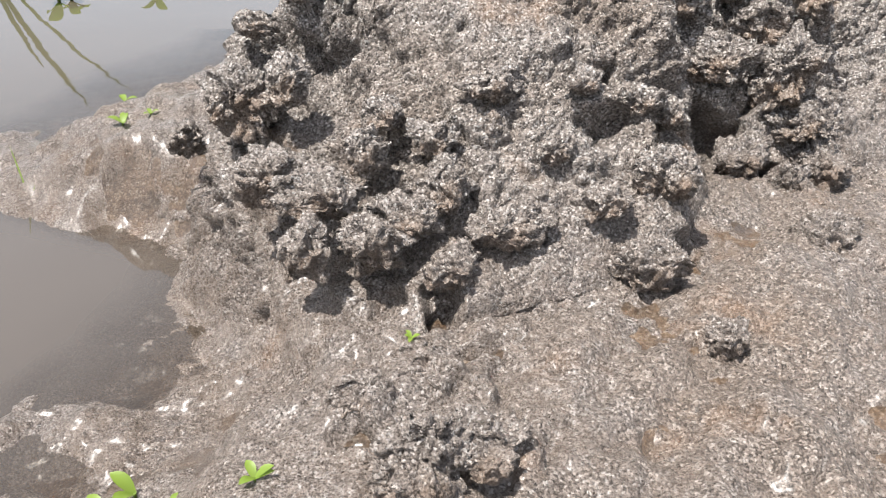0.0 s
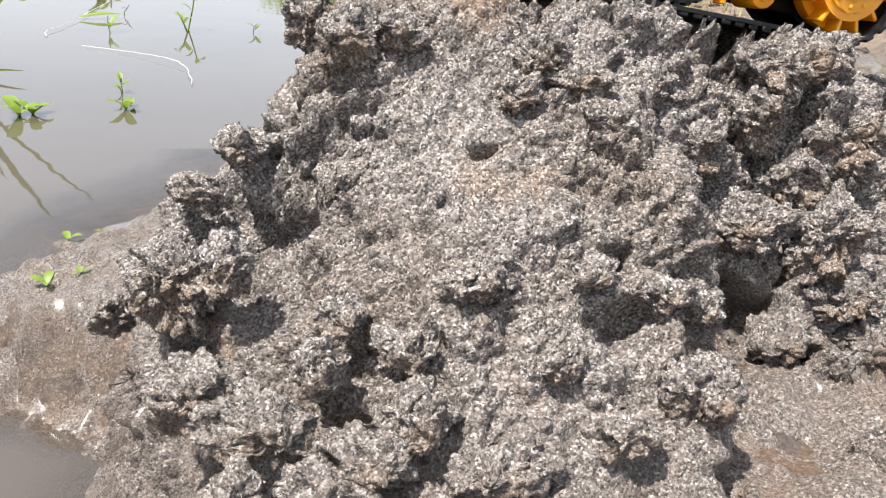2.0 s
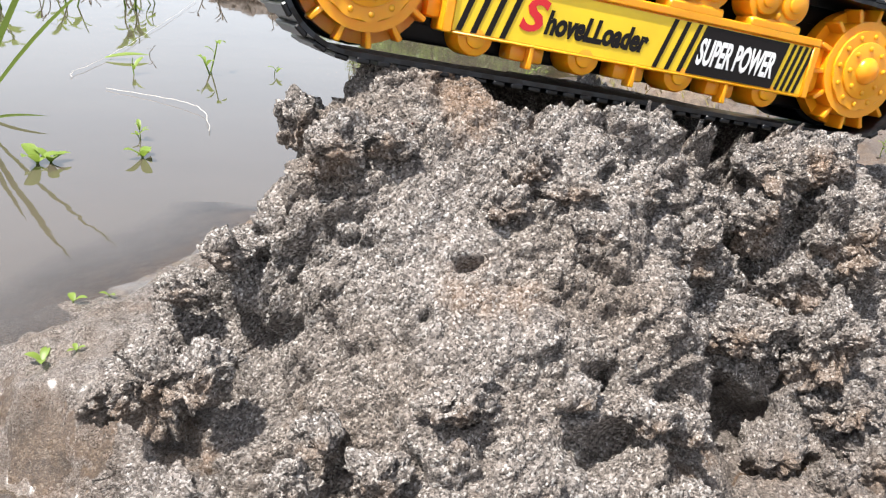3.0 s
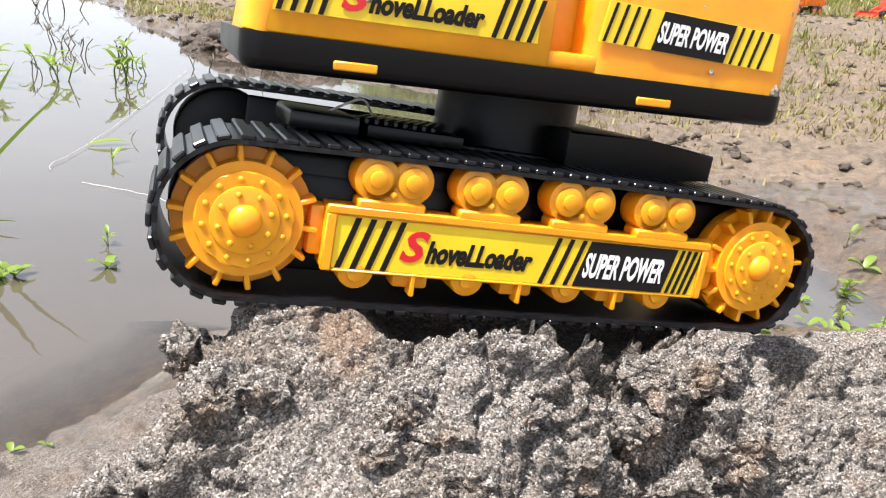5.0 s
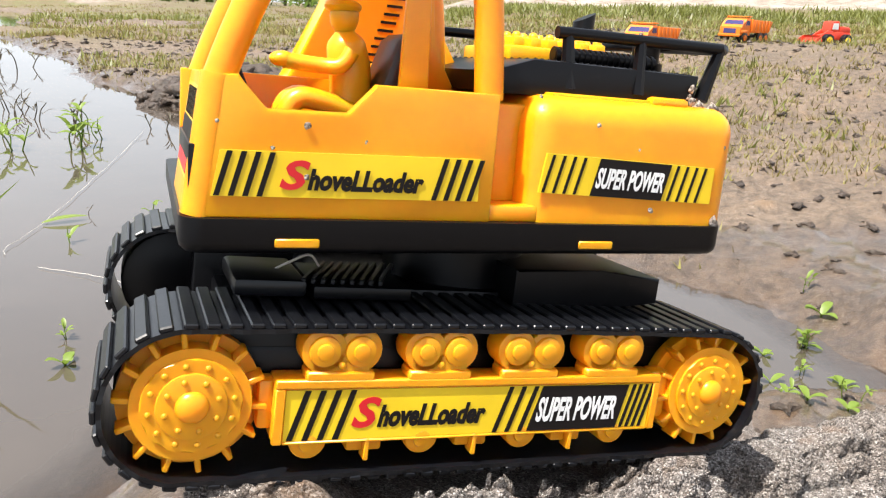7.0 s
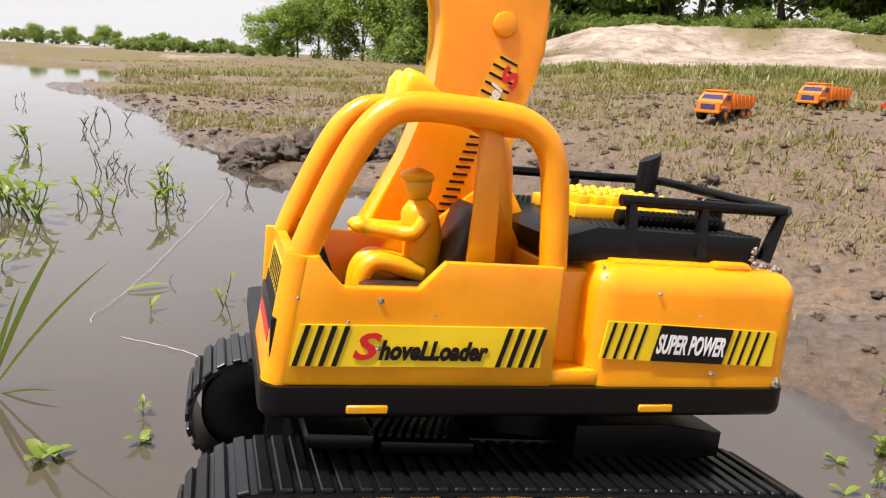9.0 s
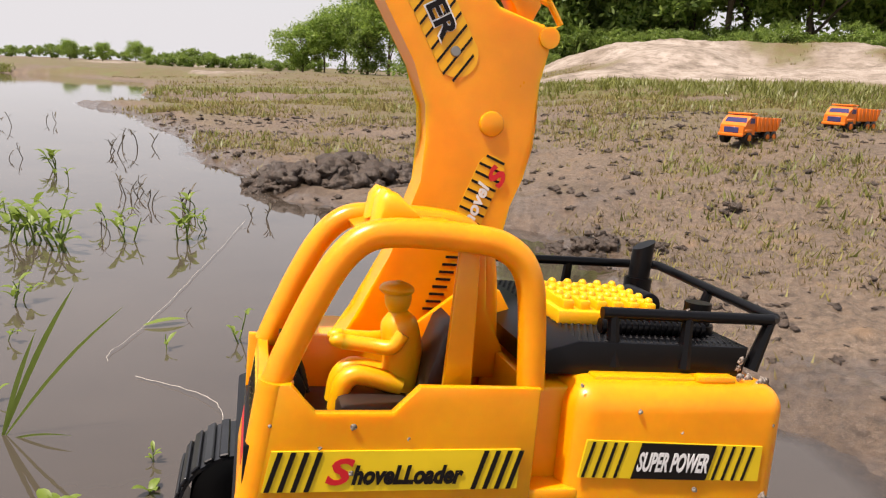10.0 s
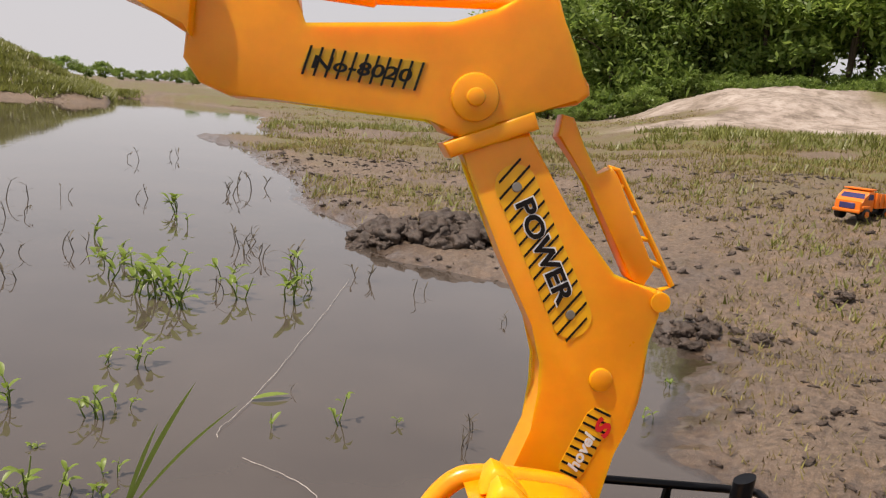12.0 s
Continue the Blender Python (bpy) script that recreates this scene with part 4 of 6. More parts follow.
def front_plate(v0, v1, w0, w1, lift):
    """A thin plate lying on the sloping front wall."""
    bm = bmesh.new()
    q = [(-0.0100 + (w + 0.0082) * 0.125 - lift, v, w) for v, w in ((v0, w0), (v1, w0), (v1, w1), (v0, w1))]
    back = [(x + 0.0006, y, z) for x, y, z in q]
    a, b = [bm.verts.new(p) for p in q], [bm.verts.new(p) for p in back]
    bm.faces.new(a), bm.faces.new(b[::-1])
    for k in range(4):
        bm.faces.new((a[k], b[k], b[(k + 1) % 4], a[(k + 1) % 4]))
    return bm


fs = up("front_sticker", front_plate(0.0100, 0.068, 0.004, 0.038, 0.0003), DECAL, tub, "yellow front sticker with dark bars", None, False)
for k in range(7):
    up("bar", front_plate(0.0120 + k * 0.0075, 0.0145 + k * 0.0075, 0.026, 0.037, 0.0006), INK, fs, "", None, False)
up("dark_field", front_plate(0.0115, 0.066, 0.015, 0.025, 0.0006), INK, fs, "", None, False)
up("red_field", front_plate(0.0115, 0.066, 0.006, 0.011, 0.0006), RED, fs, "", None, False)

# engine house
bm = box(0.1262, 0.2325, 0.0005, W, -0.0082, 0.0450)
long_edges = [e for e in bm.edges if min(v.co.z for v in e.verts) > 0.04 or abs(e.verts[0].co.z - e.verts[1].co.z) > 0.01]
bmesh.ops.bevel(bm, geom=long_edges, offset=0.0120, segments=8, affect="EDGES", profile=0.5)
eng = up("engine_house", bm, ORANGE, None, "orange plastic engine house with rounded edges")
up("recess", box(0.1085, 0.1330, 0.0140, W - 0.002, -0.0082, 0.0400, 0.0015), ORANGE, eng)
up("recess_foot", box(0.1085, 0.1330, 0.0015, 0.016, -0.0082, -0.0010, 0.0015), ORANGE, eng)
up("top_plate", box(0.1390, 0.2080, 0.0115, 0.0200, 0.0430, 0.0462, 0.0010), ORANGE, eng)
up("top_latch", box(0.1880, 0.2080, 0.0090, 0.0160, 0.0430, 0.0480, 0.0022), ORANGE, eng)
up("middle_deck", box(0.030, 0.128, 0.078, W - 0.002, -0.0082, 0.030, 0.002), ORANGE, eng)
up("boom_cheek", slab([(0.052, 0.028), (0.128, 0.028), (0.128, 0.050), (0.118, 0.066), (0.098, 0.066)], 0.090, 0.094, 0.0008), ORANGE, eng)
up("boom_cheek", slab([(0.052, 0.028), (0.128, 0.028), (0.128, 0.050), (0.118, 0.066), (0.098, 0.066)], 0.132, 0.136, 0.0008), ORANGE, eng)

# stickers on the house
d1 = up("sticker", slab([(-0.0003, 0.0), (0.1040, 0.0005), (0.1040, 0.0177), (0.0026, 0.0168)], -0.0004, 0.0008), DECAL, tub, "yellow sticker with black slanting bars and lettering", None, False)
stripes(0.0005, 0.0158, 0.0003, 0.0166, 4, -0.0005, 0.0045, 0.0020, INK, d1)
shovel_words(d1, 0.0240, 0.0030, 0.0560, 0.0118, -0.0008)
stripes(0.0838, 0.0990, 0.0006, 0.0172, 4, -0.0005, 0.0045, 0.0020, INK, d1)
d2 = up("sticker", slab([(0.1312, 0.0050), (0.2193, 0.0022), (0.2193, 0.0186), (0.1335, 0.0217)], -0.0004, 0.0008), DECAL, eng, "yellow sticker with black field and slanting bars", None, False)
tilt2 = Matrix.Translation((0.1312, 0, 0.0050)) @ Matrix.Rotation(radians(1.9), 4, "Y")
g = part("black_field", slab([(0.0245, 0.0002), (0.0610, 0.0002), (0.0640, 0.0164), (0.0275, 0.0164)], -0.0009, -0.0005), INK, d2, "", tilt2, False)
for x in (0.0012, 0.0062, 0.0112, 0.0162, 0.0640, 0.0690, 0.0740, 0.0790):
    part("stripe", slab([(x, 0.0003), (x + 0.0013, 0.0003), (x + 0.0046, 0.0162), (x + 0.0033, 0.0162)], -0.0007, -0.0004), INK, d2, "", tilt2, False)
part("lettering", fit_words("SUPER POWER", 0.0345, 0.0090, WHITE, 0.30, 0.03), None, d2, "white slanting words", tilt2 @ Matrix.Translation((0.0262, -0.0012, 0.0036)))

# engine deck, rail and pipes
deck = up("engine_deck", slab([(0.1130, 0.0440), (0.2170, 0.0440), (0.2185, 0.0590), (0.1330, 0.0595), (0.1130, 0.0530)], 0.0190, 0.156, 0.0010), BLACK, None, "black plastic engine deck with checkered top")
bm = bmesh.new()
for i in range(26):
    for j in range(34):
        x, y = 0.1345 + i * 0.0032, 0.0215 + j * 0.0040
        bmesh.ops.create_cone(bm, cap_ends=False, segments=4, radius1=0.0013, radius2=0.0004, depth=0.0005, matrix=Matrix.Translation((x + (j % 2) * 0.0016, y, 0.0598 - 0.00002 * i)))
up("tread_pattern", bm, BLACK, deck, shade=False)
blk = up("engine_block", box(0.1350, 0.1920, 0.0500, 0.1080, 0.0590, 0.0660, 0.0012), YELLOW, None, "bright yellow ribbed engine block")
for i in range(6):
    x = 0.1415 + i * 0.0088
    up("rocker_cover", box(x - 0.0030, x + 0.0030, 0.0540, 0.1040, 0.0650, 0.0705, 0.0014), YELLOW, blk)
    for j in range(5):
        up("knob", dome(x, 0.058 + j * 0.0105, 0.0705, 0.0024, 1, 1, 1, None, 5), YELLOW, blk)
hose = curve([(0.150, 0.0360, 0.0628), (0.175, 0.0360, 0.0628), (0.204, 0.0360, 0.0628)], 4)
hz = up("ribbed_hose", tube(hose, 0.0030, 10), BLACK, None, "black ribbed hose")
for i in range(18):
    up("hose_ring", ring(0, 0, 0.0038, -0.0007, 0.0007, 12), BLACK, hz, m=Matrix.Translation((0.151 + i * 0.003, 0.0360, 0.0628)) @ Matrix.Rotation(radians(90), 4, "Z"))
cap = up("air_filter", ring(0, 0, 0.0085, 0.0, 0.0050, 28, 0.0005), BLACK, None, "black round air filter", pose(0.2060, 0.0460, 0.0585, 90, 0, 0))
up("canister", ring(0, 0, 0.0066, 0.0, 0.0150, 28, 0.0006), BLACK, None, "black filter canister", pose(0.2060, 0.0460, 0.0590, 90, 0, 0))
up("coupling", ring(0, 0, 0.0065, 0.0, 0.0250, 24, 0.0008), BLACK, None, "", pose(0.196, 0.075, 0.0650, 0, 0, 0))
st = tube([(0.2180, 0.1320, 0.0580), (0.2183, 0.1322, 0.0700)], 0.0082, 18)
pipe = up("exhaust_pipe", st, BLACK, None, "black slanting-topped exhaust pipe")
bm = tube([(0.2183, 0.1322, 0.0690), (0.2195, 0.1326, 0.0900)], 0.0064, 18)
for v in bm.verts:
    if v.co.z > 0.085:
        v.co.z += (v.co.x - 0.2195) * 0.55
up("exhaust_tip", bm, BLACK, pipe)
RN, RC, RF, RE = (0.1445, 0.0235, 0.0718), (0.2335, 0.0215, 0.0722), (0.2390, 0.1500, 0.0755), (0.1000, 0.1500, 0.0740)
rail = up("hand_rail", tube([(0.1445, 0.0235, 0.0718), (0.2300, 0.0215, 0.0722), (0.2340, 0.0240, 0.0722), (0.2392, 0.1460, 0.0755), (0.2360, 0.1500, 0.0755), (0.0960, 0.1500, 0.0740)], 0.0027, 12), BLACK, None, "black plastic hand rail, dabbed with mud")
for a, b in (((0.1500, 0.0235, 0.0710), (0.1515, 0.0215, 0.0480)), ((0.1868, 0.0225, 0.0712), (0.1862, 0.0205, 0.0480)), ((0.2300, 0.0220, 0.0715), (0.2225, 0.0215, 0.0480)),
             ((0.2368, 0.0850, 0.0738), (0.2280, 0.0850, 0.0440)), ((0.1800, 0.1500, 0.0750), (0.1790, 0.1510, 0.0500)), ((0.1280, 0.1500, 0.0745), (0.1270, 0.1510, 0.0480))):
    up("post", tube([a, b], [0.0026, 0.0036], 8), BLACK, rail)

# cab frame, roof, lights
LOOP = [(0.0022, 0.0410), (0.0075, 0.0560), (0.0160, 0.0765), (0.0240, 0.0915), (0.0330, 0.1005), (0.0440, 0.1035), (0.0600, 0.1038), (0.0760, 0.1032), (0.0880, 0.1015), (0.0975, 0.0958), (0.1030, 0.0860), (0.1058, 0.0700), (0.1085, 0.0410)]
cabf = up("cab_frame", tube(curve([(x, 0.0085, z) for x, z in LOOP], 5), 0.0060, 18), ORANGE, None, "orange rounded tubular cab frame")
up("far_frame", tube(curve([(x - 0.002, 0.0700, z) for x, z in LOOP], 5), 0.0055, 14), ORANGE, cabf)
bm = slab([(0.0330, 0.1010), (0.0440, 0.1042), (0.0600, 0.1050), (0.0780, 0.1044), (0.0930, 0.1020), (0.1000, 0.0950), (0.0970, 0.0945), (0.0900, 0.0980), (0.0600, 0.1008), (0.0440, 0.1000), (0.0345, 0.0975)], 0.008, 0.071, 0.0008)
up("roof", bm, ORANGE, cabf)
for y in (0.0300, 0.0500):
    bm = slab([(0.0380, 0.1040), (0.0395, 0.1150), (0.0425, 0.1190), (0.0480, 0.1175), (0.0560, 0.1100), (0.0620, 0.1045)], y - 0.0085, y + 0.0085, 0.0050, 4)
    up("roof_light", bm, YELLOW, cabf, "yellow moulded roof light")
up("mid_pillar", slab([(0.0712, 0.0400), (0.0836, 0.0400), (0.0815, 0.1015), (0.0730, 0.1015)], 0.0120, 0.0155, 0.0008), ORANGE, cabf)
up("rear_panel", slab([(0.0860, 0.0300), (0.1100, 0.0300), (0.1105, 0.0450), (0.0995, 0.0630), (0.0970, 0.1000), (0.0860, 0.1000)], 0.0560, 0.0600, 0.0008), ORANGE, cabf)
seat = up("seat", slab([(0.0640, 0.0180), (0.0740, 0.0180), (0.0800, 0.0600), (0.0775, 0.0645), (0.0740, 0.0615), (0.0675, 0.0420)], 0.0240, 0.0560, 0.0030), SEAT, None, "dark brown moulded driver seat")
up("cushion", box(0.0300, 0.0620, 0.0200, 0.0560, 0.0180, 0.0280, 0.0030), SEAT, seat)
dash = up("dashboard", slab([(0.0020, 0.0180), (0.0150, 0.0180), (0.0165, 0.0330), (0.0085, 0.0500), (0.0050, 0.0500)], 0.0260, 0.0600, 0.0012), BLACK, None, "black dashboard with grille")
for i in range(5):
    up("grille_bar", tube([(0.0172, 0.028 + i * 0.007, 0.031), (0.0098, 0.028 + i * 0.007, 0.0485)], 0.0010, 6), BLACK, dash)
# driver figure: one plain mesh
bm = dome(0.0500, 0.0380, 0.0770, 0.0078, 0.9, 0.9, 1.15)
dome(0.0490, 0.0380, 0.0815, 0.0086, 1.05, 1.0, 0.45, bm)
tube(curve([(0.0540, 0.0380, 0.0300), (0.0545, 0.0380, 0.0480), (0.0515, 0.0380, 0.0640), (0.0500, 0.0380, 0.0720)], 5), [0.0095, 0.0096, 0.0097, 0.0098, 0.0100, 0.0102, 0.0103, 0.0102, 0.0100, 0.0098, 0.0094, 0.0086, 0.0070, 0.0055, 0.0044, 0.0040], 14, bm)
for y in (0.0270, 0.0490):
    tube(curve([(0.0520, y, 0.0610), (0.0470, y, 0.0540), (0.0380, y + (0.004 if y < 0.035 else -0.004), 0.0535), (0.0230, y + (0.006 if y < 0.035 else -0.006), 0.0545)], 4), 0.0038, 10, bm)
    dome(0.0215, y + (0.006 if y < 0.035 else -0.006), 0.0550, 0.0046, 1.2, 0.8, 0.8, bm, 6)
for y in (0.0310, 0.0450):
    tube(curve([(0.0540, y, 0.0330), (0.0400, y, 0.0370), (0.0295, y, 0.0380), (0.0240, y, 0.0320), (0.0225, y, 0.0200)], 4), 0.0052, 10, bm)
up("driver_figure", bm, DRIVER, None, "small yellow-orange moulded seated driver figure", Matrix.Translation((0.0115, 0.0115, 0.0020)) @ Matrix.Scale(0.88, 4))

# boom: near cheek at y = 0.100
BY0, BY1 = 0.100, 0.124
BOOM = [(0.0300, 0.0260), (0.0464, 0.0466), (0.0600, 0.0795), (0.0672, 0.1011), (0.0725, 0.1187), (0.0752, 0.1403), (0.0735, 0.1579), (0.0640, 0.1771), (0.0425, 0.2113), (0.0204, 0.2553), (0.0104, 0.2659),
        (0.0480, 0.2775), (0.0760, 0.2391), (0.1038, 0.2075), (0.1301, 0.2040), (0.1350, 0.1990), (0.1335, 0.1900), (0.1281, 0.1741), (0.1318, 0.1565), (0.1310, 0.1400), (0.1270, 0.1250), (0.1214, 0.1095), (0.1165, 0.0932), (0.1140, 0.0600), (0.1120, 0.0260)]
boom = up("boom", slab(BOOM, BY0, BY1, 0.0022, 3), ORANGE, None, "orange plastic excavator boom with printed labels")
up("pin_boss", ring(0.1068, 0.1510, 0.0066, BY0 - 0.0022, BY0 + 0.002, 28, 0.0014), ORANGE, boom)
up("ridge_lug", tube([(0.1330, BY0 - 0.001, 0.1975), (0.1330, BY1 + 0.001, 0.1975)], 0.0055, 16), ORANGE, boom)


def oval(cx, cz, length, width, tilt, n=28):
    """A long rounded label outline; tilt: of its long side from upright, degrees."""
    c, s = math.cos(radians(tilt)), math.sin(radians(tilt))
    pts = []
    for i in range(n):
        a = 2 * math.pi * i / n
        lx, lz = width / 2 * math.cos(a), (length / 2 - width / 2) * (1 if math.sin(a) > 0 else -1) + width / 2 * math.sin(a)
        pts.append((cx + lx * c + lz * s, cz - lx * s + lz * c))
    return pts


def label_frame(cx, cz, tilt, y):
    return Matrix.Translation((cx, y, cz)) @ Matrix.Rotation(radians(tilt), 4, "Y")


def bars_label(parent, cx, cz, length, width, tilt, y, count, lean=0.45):
    o = part("label", slab(oval(cx, cz, length, width, tilt), y - 0.0004, y), PALE_LABEL if count else WHITE, parent, "orange-yellow label with black bars", None, False)
    F = label_frame(cx, cz, tilt, y)
    for i in range(count):
        z = -length / 2 + length * (i + 0.5) / count
        half = width / 2
        over = abs(z) - (length / 2 - half)
        if over > 0:
            half = math.sqrt(max(half * half - over * over, 1e-8))
        half *= 0.96
        part("bar", slab([(-half, z - half * lean), (half, z + half * lean), (half, z + half * lean + 0.0013), (-half, z - half * lean + 0.0013)], -0.0007, -0.0004), INK, o, "", F, False)
    return o, F


lab, F = bars_label(boom, 0.0648, 0.2165, 0.100, 0.0225, -31.5, BY0, 15)
words = fit_words("POWER", 0.060, 0.0105, INK, 0.0, 0.03)
rim = fit_words("POWER", 0.0612, 0.0122, WHITE, 0.0, 0.055)
turn_down = Matrix.Rotation(radians(90), 4, "Y")
part("lettering", rim, None, lab, "white letter outline", F @ Matrix.Translation((-0.0055, -0.0009, 0.0306)) @ turn_down)
part("lettering", words, None, lab, "black capital letters", F @ Matrix.Translation((-0.0047, -0.0013, 0.0300)) @ turn_down)
for z in (0.038, -0.037):
    part("screw", ring(0.0, z, 0.0027, -0.0012, 0.0, 16, 0.0005), SCREW, lab, "small steel screw", F, False)
lab, F = bars_label(boom, 0.1040, 0.1140, 0.044, 0.0150, 20, BY0, 9, 0.0)
part("letter", fit_words("S", 0.0105, 0.0095, RED, 0.2, 0.04), None, lab, "red initial letter", F @ Matrix.Translation((0.0045, -0.0012, 0.0120)) @ Matrix.Rotation(radians(-90), 4, "Y") @ Matrix.Translation((-0.0045, 0, -0.0045)))
part("lettering", fit_words("hovel", 0.0230, 0.0070, WHITE, 0.2, 0.03), None, lab, "white slanting letters", F @ Matrix.Translation((0.0035, -0.0011, -0.0160)) @ Matrix.Rotation(radians(-90), 4, "Y"))
for i in range(11):
    z = 0.052 + i * 0.0040
    up("bar", slab([(0.0790 + 0.35 * (z - 0.05), z), (0.0870 + 0.35 * (z - 0.05), z), (0.0870 + 0.35 * (z - 0.05), z + 0.0013), (0.0790 + 0.35 * (z - 0.05), z + 0.0013)], BY0 - 0.0003, BY0 + 0.0003), INK, boom, "", None, False)

# collar and stick
up("collar", slab([(0.0030, 0.2660), (0.0080, 0.2590), (0.0520, 0.2800), (0.0480, 0.2890)], BY0 - 0.004, BY1 + 0.004, 0.0022, 3), ORANGE, boom)
STICK = [(-0.1290, 0.2900), (-0.1200, 0.2790), (-0.1050, 0.2745), (-0.0850, 0.2758), (-0.0048, 0.2793), (0.0020, 0.2720), (0.0120, 0.2700), (0.0300, 0.2780), (0.0418, 0.2880), (0.0700, 0.2950), (0.0760, 0.3010), (0.0748, 0.3060), (0.0640, 0.3180), (0.0590, 0.3320), (0.0520, 0.3480), (0.0440, 0.3530), (0.0360, 0.3490), (0.0231, 0.3341), (0.0009, 0.3240), (-0.0742, 0.3120), (-0.0777, 0.3300), (-0.0850, 0.3450), (-0.1294, 0.3450), (-0.1285, 0.3120)]
stick = up("stick", slab(STICK, BY0 - 0.003, BY1 + 0.001, 0.0026, 3), ORANGE, None, "orange plastic excavator stick arm")
up("joint_boss", ring(0.0162, 0.2912, 0.0125, BY0 - 0.0062, BY0, 32, 0.0022), ORANGE, stick)
up("joint_pin", ring(0.0162, 0.2912, 0.0048, BY0 - 0.0090, BY0 - 0.004, 24, 0.0016), ORANGE, stick)
up("stick_cylinder", tube([(-0.085, 0.111, 0.3345), (-0.040, 0.111, 0.3350), (-0.039, 0.111, 0.3350), (0.040, 0.111, 0.3440)], [0.0055, 0.0055, 0.0038, 0.0038], 14), ORANGE, stick)
up("bucket", slab([(-0.125, 0.300), (-0.150, 0.3120), (-0.200, 0.3260), (-0.215, 0.3420), (-0.190, 0.3520), (-0.125, 0.3450)], BY0 - 0.012, BY1 + 0.012, 0.003, 2), ORANGE, None, "orange plastic bucket held over the stick end")
lab = part("label", slab([(-0.0725, 0.2930), (-0.0140, 0.2905), (-0.0100, 0.3050), (-0.0690, 0.3035)], BY0 - 0.0034, BY0 - 0.003), ORANGE, stick, "orange label with dark bars", None, False)
for i in range(11):
    x = -0.0715 + i * 0.0056
    part("bar", slab([(x, 0.2900), (x + 0.0012, 0.2900), (x + 0.0042, 0.3045), (x + 0.0030, 0.3045)], BY0 - 0.0037, BY0 - 0.0033), INK, lab, "", None, False)
part("lettering", fit_words("No-8020", 0.050, 0.0068, INK, 0.15, 0.02), None, lab, "dark model number", Matrix.Translation((-0.0670, BY0 - 0.0039, 0.2935)))

# boom cylinder with its little ladder
cyl = up("boom_cylinder", slab([(0.0650, 0.2900), (0.0715, 0.2890), (0.0880, 0.2590), (0.0960, 0.2660), (0.1000, 0.2620), (0.1290, 0.2140), (0.1240, 0.2030), (0.1150, 0.2080), (0.0860, 0.2560), (0.0640, 0.2780)], BY0 + 0.005, BY1 - 0.005, 0.0015), ORANGE, None, "orange boom cylinder with small ladder")
up("ladder_rail", tube([(0.0950, 0.110, 0.2655), (0.1010, 0.110, 0.2650), (0.1420, 0.110, 0.2060), (0.1340, 0.110, 0.2020)], 0.0018, 8), ORANGE, cyl)
for k in range(4):
    t = 0.12 + k * 0.24
    up("rung", tube([(0.098 + t * 0.034, 0.110, 0.2600 - t * 0.050), (0.1010 + t * 0.041, 0.110, 0.2650 - t * 0.059)], 0.0015, 6), ORANGE, cyl)

# dried mud dabs
rng = random.Random(5)
for x, y, z, r in ((0.2235, -0.0003, -0.0062, 0.0036), (0.1880, -0.0005, -0.0012, 0.0018), (0.2210, 0.0110, 0.0448, 0.0034), (0.2255, 0.0150, 0.0440, 0.0036), (0.2290, 0.0160, 0.0408, 0.0030), (0.2170, 0.0150, 0.0452, 0.0032), (0.2100, 0.0110, 0.0470, 0.0028), (0.2150, 0.0185, 0.0530, 0.0030), (0.2145, 0.0190, 0.0490, 0.0026), (0.2365, 0.0440, 0.0745, 0.0024), (0.2305, 0.0100, 0.0330, 0.0022),
                   (0.1565, -0.0003, 0.0345, 0.0018), (0.0333, -0.0003, 0.0268, 0.0020), (0.0560, -0.0003, 0.0220, 0.0011), (0.0340, -0.0008, 0.0080, 0.0016), (0.0210, -0.0004, 0.0180, 0.0012), (0.1925, -0.0003, 0.0140, 0.0012), (0.1780, -0.0004, 0.0250, 0.0009), (0.1900, -0.0004, 0.0060, 0.0010), (0.1300, 0.004, 0.0440, 0.0014), (0.0015, 0.0005, 0.0270, 0.0011), (0.2240, 0.0012, 0.0280, 0.0014), (0.1860, 0.0225, 0.0745, 0.0017)):
    v, f = lump(r * (0.75 if r > 0.003 else 0.62), rng.randint(0, 99), 2, 0.9, (1, 0.5, 1.1))
    up("mud_dab", mesh_of("mud_dab", v, f, DRIED), None, None, "", pose(x, y, z))

